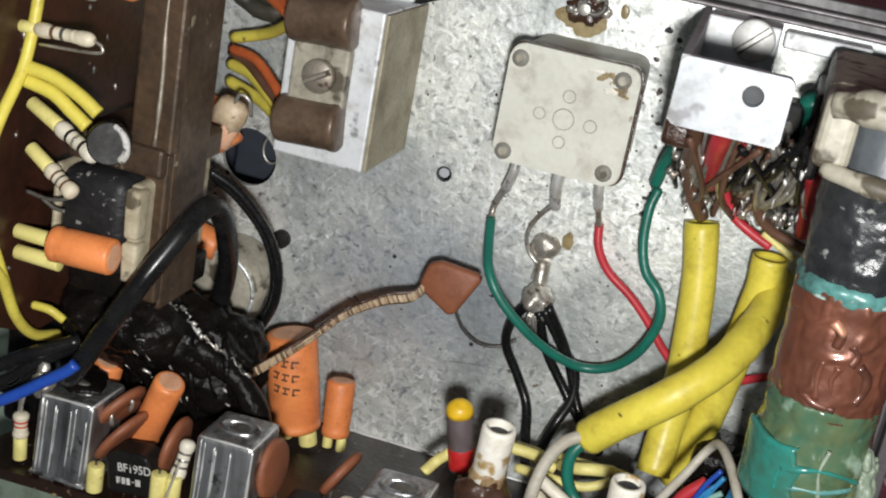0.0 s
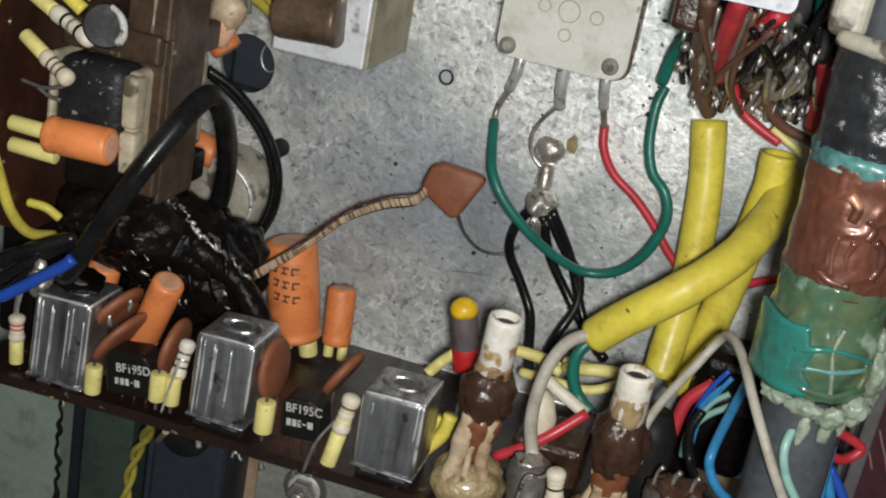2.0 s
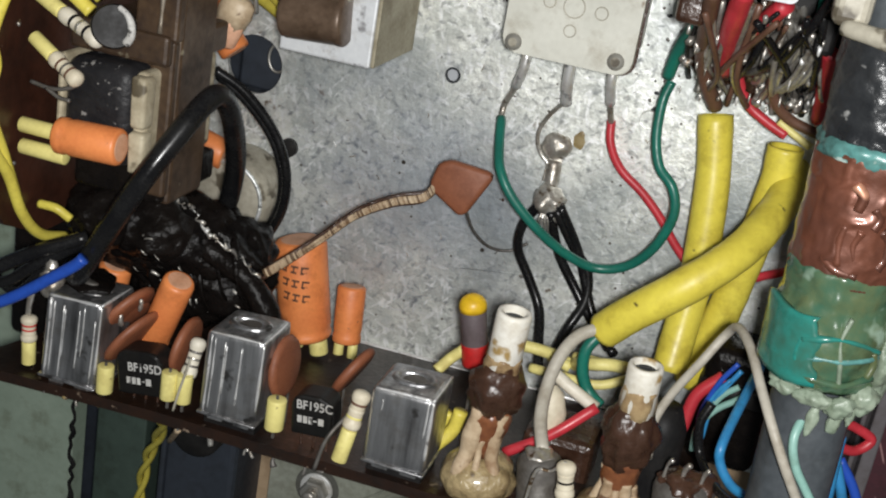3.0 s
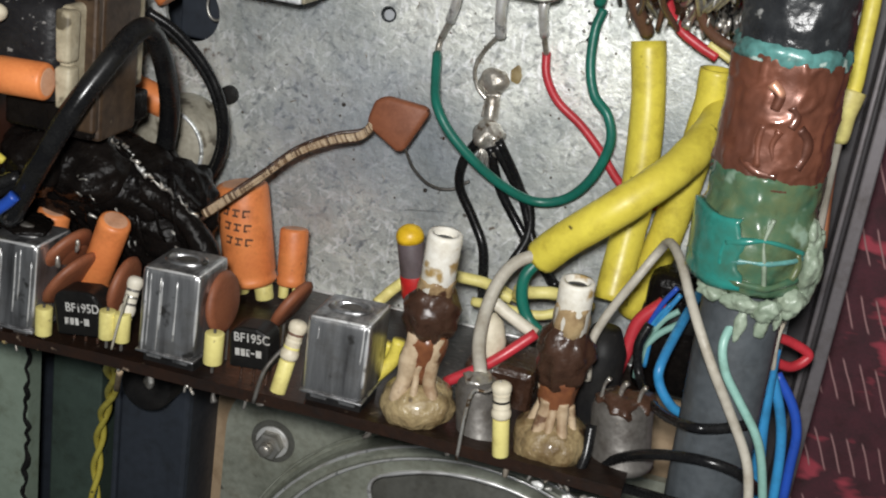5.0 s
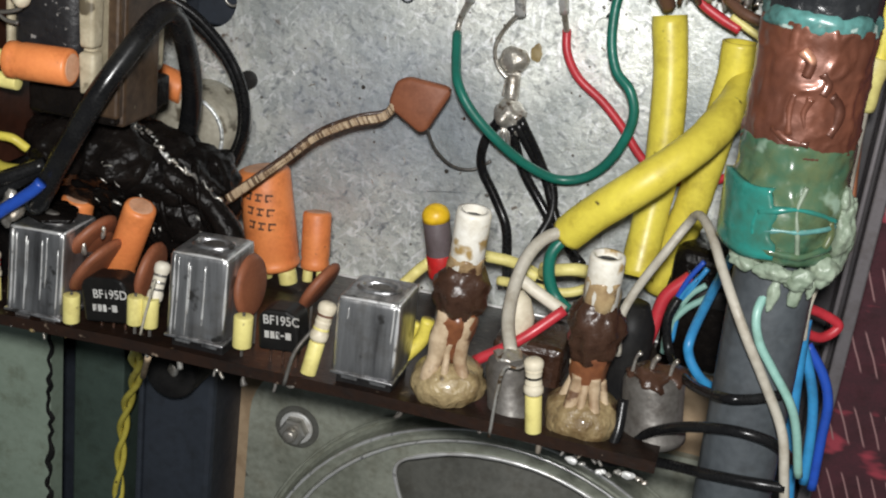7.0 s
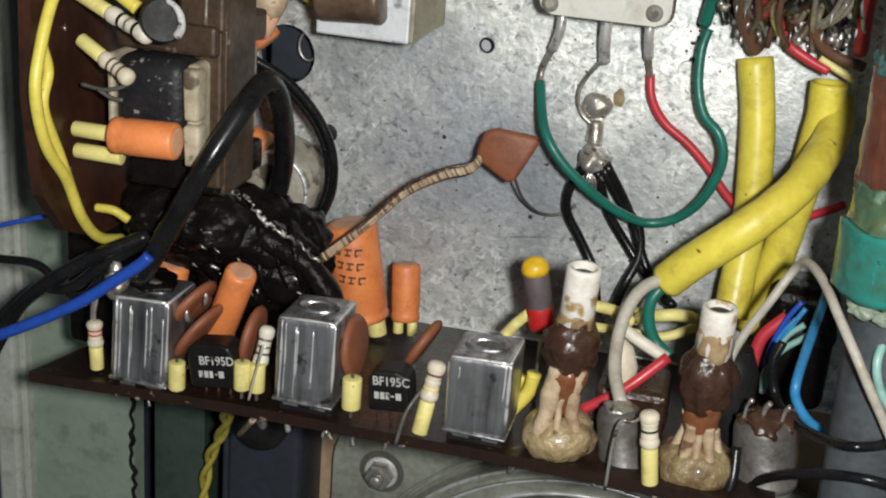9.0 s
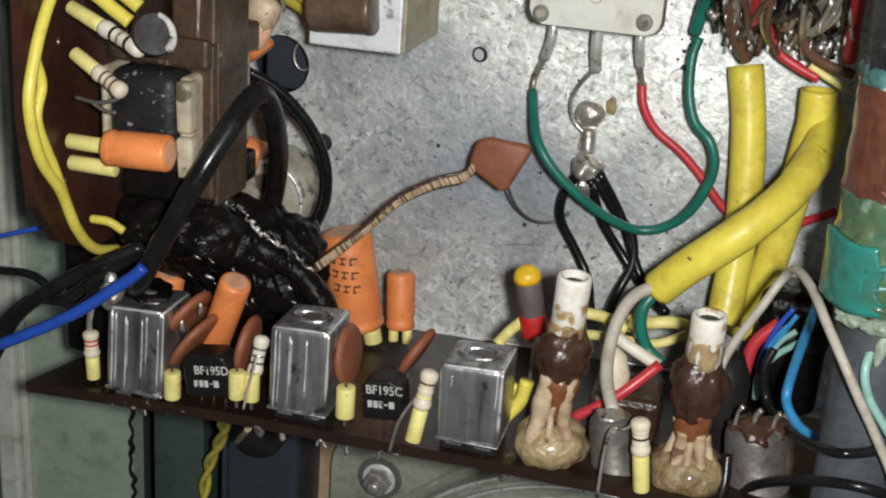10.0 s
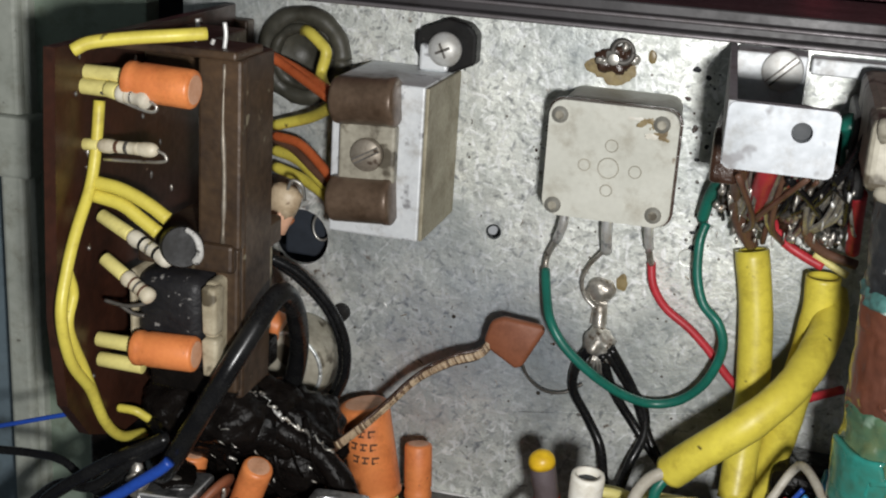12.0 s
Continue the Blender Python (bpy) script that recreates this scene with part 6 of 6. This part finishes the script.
part("rim", tube([(-35 + 6.8 * math.cos(a), -15.8 + 6.8 * math.sin(a), 9) for a in (2 * math.pi * k / 24 for k in range(25))], 0.4, 6, 3), PLATE, pot, smooth=True)
# low black disc stands in for a shadowed hole
part("knob", cyl((-27.6, -6.5, 0), (-27.6, -6.5, 1.6), 1.7, 16), BLACK, pot, smooth=True)

# ---- black taped bundle and cables ----
bun = thing("taped_bundle", (-33.4, -16.3, 30), "glossy black taped wire bundle with bits of foil", "cable bundle")
for p, r in (([(-33.4, -16.3, 30)], (11, 8, 8)), ([(-26.1, -18.6, 26)], (8.5, 7, 7)), ([(-36.5, -13, 34)], (9, 6, 8)), ([(-22.6, -22.6, 26)], (5, 8, 6)), ([(-30.6, -24.2, 28)], (10, 6, 7)), ([(-41.2, -12.1, 38)], (7, 5.5, 7))):
    part("tape_lump", blob(p[0], r, 0.22, 0.18, 5), PITCH, bun, smooth=True)
c = (V((-33.4, -16.3, 30)) + V((-26.1, -18.6, 26)) + V((-30.6, -24.2, 28)) + V((-22.6, -22.6, 26))) / 4
part("tape_wrap", blob(c + V((-1.2, 0, -0.6)), (12.6, 10.2, 8.6), 0.26, 0.2, 5), PITCH, bun, "smooth black tape wrap", smooth=True)
part("tape_wrap", blob(c + V((-9, 3.5, 1.5)), (11, 8, 8.5), 0.24, 0.2, 5), PITCH, bun, "smooth black tape wrap", smooth=True)
random.seed(8)
# bright slivers stand in for glints on the glossy tape
for k in range(40):
    p = V(random.choice(([(-33.4, -16.3, 30)], [(-26.1, -18.6, 26)], [(-36.5, -13, 34)], [(-22.6, -22.6, 26)], [(-30.6, -24.2, 28)]))[0]) + V((random.uniform(-6, 6), random.uniform(-4, 4), 7.6))
    d = V((random.uniform(-1.6, 1.6), random.uniform(-1.2, 1.2), random.uniform(-0.3, 0.5)))
    part("foil_flake", tube([p, p + d * 0.5, p + d * 0.8 + V((0.2, -0.2, -0.2))], random.uniform(0.08, 0.22), 5, 3, 1.6), SOLDER, bun, "glint on the tape, as a bright sliver", smooth=True)
for k in range(7):
    p = c + V((-10 + 3.0 * k, random.uniform(-3, 3), 7.6))
    part("tape_ridge", tube([p + V((-1.5, 5.5, -2.2)), p + V((0.3, 2.0, 0.2)), p + V((1.4, -2.0, 0.1)), p + V((2.4, -5.5, -2.4))], random.uniform(0.35, 0.7), 8, 5, 0.8), PITCH, bun, smooth=True)
random.seed(29)
FOIL = smooth_path([(-31.9, -5.6, 37), (-28.4, -7.1, 38), (-26.4, -8.6, 37), (-23.8, -11.6, 36.5), (-20.8, -13.4, 35.5), (-17.1, -16.8, 34), (-15.9, -21.1, 33)], 9)
for k in range(0, len(FOIL) - 4, 3):
    q = [p + V((random.uniform(-0.5, 0.5), random.uniform(-0.5, 0.5), random.uniform(-0.2, 0.5))) for p in FOIL[k : k + 4]]
    wide = 0.55 if k < 18 else 0.24
    part("foil", tube(q, wide * random.uniform(0.5, 1.0), 6, 4, 3.0), random.choice((SOLDER, BRIGHT, CANGREY)), bun, "torn bright foil", smooth=True)
part("cable_end", tube([(-32.5, -10.3, 34), (-28, -13.1, 34), (-24.6, -15.3, 34), (-18.7, -18, 34), (-14.2, -22.9, 34), (-12.5, -27.4, 34)], 2.1, 14, 7, 0.2), PITCH, bun, "taped cable end", smooth=True)
wire("black_cable", [(-47.5, -23, 36), (-43.5, -20, 43), (-38.4, -17.6, 50), (-34.6, -12.4, 53), (-30.8, -5.8, 54), (-26.8, 1.6, 54), (-23.8, 8.3, 50), (-22.5, 11.9, 46), (-21.7, 12.5, 43), (-21.9, 7.9, 38), (-24.2, -1.2, 30), (-27, -9.8, 25), (-30.2, -16.9, 22)], 1.6, RUBBER, "thick black cable arching over the iron core", "black cables", 14)
wire("black_cable", [(-32.2, 10.8, 24), (-27.7, 7.9, 22), (-23, 2.4, 20), (-20.3, -3.7, 19), (-20.6, -10.9, 17), (-23.2, -17.1, 15), (-25.5, -20.9, 16), (-27.1, -22.2, 20)], 0.8, RUBBER, "thin black cable looping over the plate", "black cables")
wire("black_cable", [(-32.6, 9.4, 22), (-28.6, 6.1, 20), (-24.4, 0.9, 18), (-22, -4.8, 17), (-22.2, -11.4, 15), (-24.3, -17.1, 14), (-26.5, -21, 15)], 0.65, RUBBER, "thin black cable looping over the plate", "black cables")
for p, r, m, n, lab in (
    ([(-46.6, 40.3, 51.8), (-46.6, 33.9, 53), (-46.6, 28.6, 54.8), (-46.6, 23, 58.8), (-46.6, 18, 61.5), (-46.6, 11.9, 63.3), (-46.6, 4.3, 61.3), (-46.6, -2.2, 56.3), (-46.6, -9, 52.6), (-46.6, -13.8, 47.7), (-46.6, -16.5, 40.6)], 0.85, YWIRE, "yellow_wire", "long yellow wire running down the side board"),
    ([(-46.9, 17.7, 60.8), (-46.9, 13.9, 59.5), (-46.9, 9.3, 61), (-46.9, 1.3, 57.2), (-46.9, -6.2, 53.6)], 0.75, YWIRE, "yellow_wire", "second yellow wire beside the long one"),
    ([(-46.6, 29, 54), (-42.2, 28.5, 54), (-38, 26.9, 54), (-35, 25.1, 54)], 1.0, YWIRE, "yellow_wire", "yellow sleeved lead curving to a black capacitor"),
    ([(-46.9, 27.1, 54), (-42.2, 26.3, 54), (-39.1, 24.5, 54), (-36.5, 22.9, 54)], 1.0, YWIRE, "yellow_wire", "yellow sleeved lead curving to a black capacitor"),
    ([(-44.3, 49, 62), (-42.3, 50.1, 61), (-37.6, 50.9, 59), (-33, 51.4, 57), (-29.1, 51.7, 54)], 0.9, YWIRE, "yellow_wire", "yellow wire over the side board's top edge"),
    ([(-47.4, -9.4, 47), (-44.5, -9.4, 47), (-42.7, -10.9, 46)], 0.7, YWIRE, "yellow_wire", "short yellow lead low on the side board"),
    ([(-34, -11.7, 56), (-35.5, -13.3, 56), (-39.6, -16.6, 56), (-44.3, -20.3, 56), (-49.1, -23.4, 56), (-53.9, -26.2, 56), (-58.9, -28.9, 56), (-62.9, -30.7, 56)], 0.9, BLUE, "blue_cable", "bright blue cable running off past the case rim"),
    ([(-53.7, -11.6, 46), (-59.7, -13.7, 46), (-64.7, -15.5, 46), (-70.9, -17.7, 46)], 0.4, BLUE, "blue_wire", "thin blue wire running off past the case rim"),
    ([(-37.1, -11.1, 50), (-44, -14.5, 53), (-50.1, -18.6, 54), (-57.4, -24.9, 52), (-62.6, -32.1, 50), (-68.1, -41.1, 48)], 1.1, RUBBER, "black_cable", "black cable running off past the case rim"),
    ([(-37.1, -11.9, 50), (-43.7, -16.4, 52), (-49.5, -21.1, 52), (-56.6, -23.2, 50), (-64.3, -30.3, 48), (-68.7, -35.1, 48)], 0.9, RUBBER, "black_cable", "black cable running off past the case rim"),
    ([(-42.9, -16.1, 50), (-48.8, -23.2, 50), (-56.8, -20.2, 48), (-64.1, -21.1, 46), (-71.2, -21.8, 46)], 0.7, RUBBER, "black_cable", "thin black cable running off past the case rim"),
):
    wire(n, p, r, m, lab, "wires by the side board")
single("solder_lump", blob((-41.9, -18.4, 52), (1.6, 2.4, 1.2), 0.8, 0.8), SOLDER, "glinting solder lump among the cables", "solder", smooth=True)

# ---- loudspeaker and what lies below the lower board ----
hb = single("hardboard", box(-44, 75, -190, -44, -33, -12, 0.4), TAN, "tan hardboard baffle behind the loudspeaker", "baffle")
nb = thing("battery_box", (-38, -110, -33), "blue-black plastic box beside the loudspeaker", "box")
part("shell", box(-46.0, -30.2, -170, -46, -33, 1.5, 1.2), NAVY, nb)
part("ridge", box(-46.2, -45.0, -170, -46, -20, 2.4, 0.4), NAVY, nb)
sp = thing("loudspeaker", (31, -114, -12), "round loudspeaker with an olive-grey pressed steel basket", "loudspeaker")
CX, CY = 28.5, -114.3
flan = pierced(round_rect(-25.5, 75.5, CY - 48, -63.5, 13, 8), [circle(CX, CY, 48.5, 72)], -8, -6)
part("flange", flan, SPEAKER, sp, "pressed flange")
bead = [(-12, 47.6), (-6.4, 49.8), (-5.7, 49.7), (-5.5, 49.3), (-4.6, 49.0), (-2.6, 48.9), (-1.9, 48.6), (-1.6, 48.1), (-2.1, 47.5), (-1.9, 47.1), (-1.7, 46.8), (-2.0, 46.4), (-3.2, 46.1), (-4.4, 45.6), (-12, 45.4)]
part("rim", lathe((CX, CY, -12), (CX, CY, 0), [((z + 12) / 12, r) for z, r in bead], 120), SPEAKER, sp, "rolled steel rim", smooth=True)
# the two pale tin beads paint the highlights along the rim
for r, z, w, m in ((50.8, -5.6, 0.32, SPEAKER), (48.7, -2.0, 0.34, TIN_PALE), (45.9, -2.6, 0.36, TIN_PALE)):
    part("rim_bead", tube([(CX + r * math.cos(a), CY + r * math.sin(a), z) for a in (2 * math.pi * k / 72 for k in range(73))], w, 6, 1, 0.5), m, sp, "rolled bead along the rim", smooth=True)


def spider_window(turn):
    """Outline of one opening between two spokes, with rounded corners."""
    half = [(42.2, 2.0 * k) for k in range(15)] + [(42.0, 29.8), (41.5, 31.3), (40.6, 32.6), (39.4, 33.5), (36, 35.0), (32, 36.5), (29.4, 36.8), (28.2, 35.8), (27.4, 33.5), (27.0, 30), (27.0, 20), (27.0, 10)]
    ring = half[::-1] + [(r, -a) for r, a in half[1:]] + [(27.0, 0)]
    return [(CX + r * math.cos(radians(turn + a)), CY + r * math.sin(radians(turn + a))) for r, a in ring]


opens = [spider_window(90 + 90 * k) for k in range(4)]
part("spider", pierced(circle(CX, CY, 45.6, 96), opens, -5.2, -4.2), SPEAKER, sp, "pressed steel spider")
for ring in opens:
    # pale tin paints the highlight round each opening
    part("window_edge", tube([(x, y, -4.1) for x, y in ring + ring[:1]], 0.42, 8, 2, 0.3), TIN_PALE, sp, "rolled edge with painted highlight", smooth=True)
part("cone", lathe((CX, CY, -11), (CX, CY, -7), [(0, 44), (0.1, 44), (1, 20)], 48), CONE, sp, "dark grey paper cone", smooth=True)
part("magnet", lathe((CX, CY, -4.3), (CX, CY, 16), [(0, 24), (0.05, 25), (0.95, 25), (1, 24)], 48), CONE, sp, smooth=True)
fx = thing("speaker_screw", (-15.1, -77.2, -6), "bright steel screw and nut on the speaker flange", "screw")
# flat dark disc paints the shade in the screw's recess
part("recess", cyl((-15.1, -77.2, -6.1), (-15.1, -77.2, -5.9), 4.7, 30), CONE, fx, "flat dark disc for the recess's shade", smooth=True)
part("washer", cyl((-15.1, -77.2, -5.9), (-15.1, -77.2, -5.2), 3.5, 28), BRIGHT, fx, smooth=True)
part("nut", lathe((-15.1, -77.2, -5.2), (-15.1, -77.2, -2.8), [(0, 2.9), (0.85, 2.9), (1, 2.5)], 6), STEEL, fx, "bright hexagonal nut")
part("thread", lathe((-15.1, -77.2, -2.9), (-15.1, -77.2, -1.0), [(0, 1.4), (0.8, 1.4), (1, 1.0)], 18), SOLDER, fx, "bright screw end", smooth=True)
x, y, z = (-34.7, -62.1, 12)
pl = thing("mounting_pillar", (x, y, -33), "dark round pillar with a bright glint under the board", "pillar")
part("pillar", cyl((x, y, -33), (x, y, z), 5.2, 28), BLACK, pl, smooth=True)
# bright lump stands in for a glint on the pillar
part("screw_head", blob((x + 0.6, y + 1.0, z), (1.1, 1.4, 0.7), 0.4, 0.8, 2), SOLDER, pl, smooth=True)
tw = smooth_path([(-33, -47.9, 30), (-42.6, -65.2, 10), (-51.1, -80.8, -2), (-55.3, -96, -8), (-56.8, -112.1, -10)], 14)
for s in (0, math.pi):
    single("twisted_wire", tube([p + V((0.7 * math.cos(i * 0.36 + s), 0.2, 0.7 * math.sin(i * 0.36 + s))) for i, p in enumerate(tw)], 0.66, 8, 2), YWIRE, "yellow wire twisted with its pair below the board", "wire", "twisted yellow pair", smooth=True)
wire("copper_tail", [(-21.6, -40.3, 46), (-30.8, -53.4, 30)], 0.5, LITZ, "thin bare tail under the lower board")
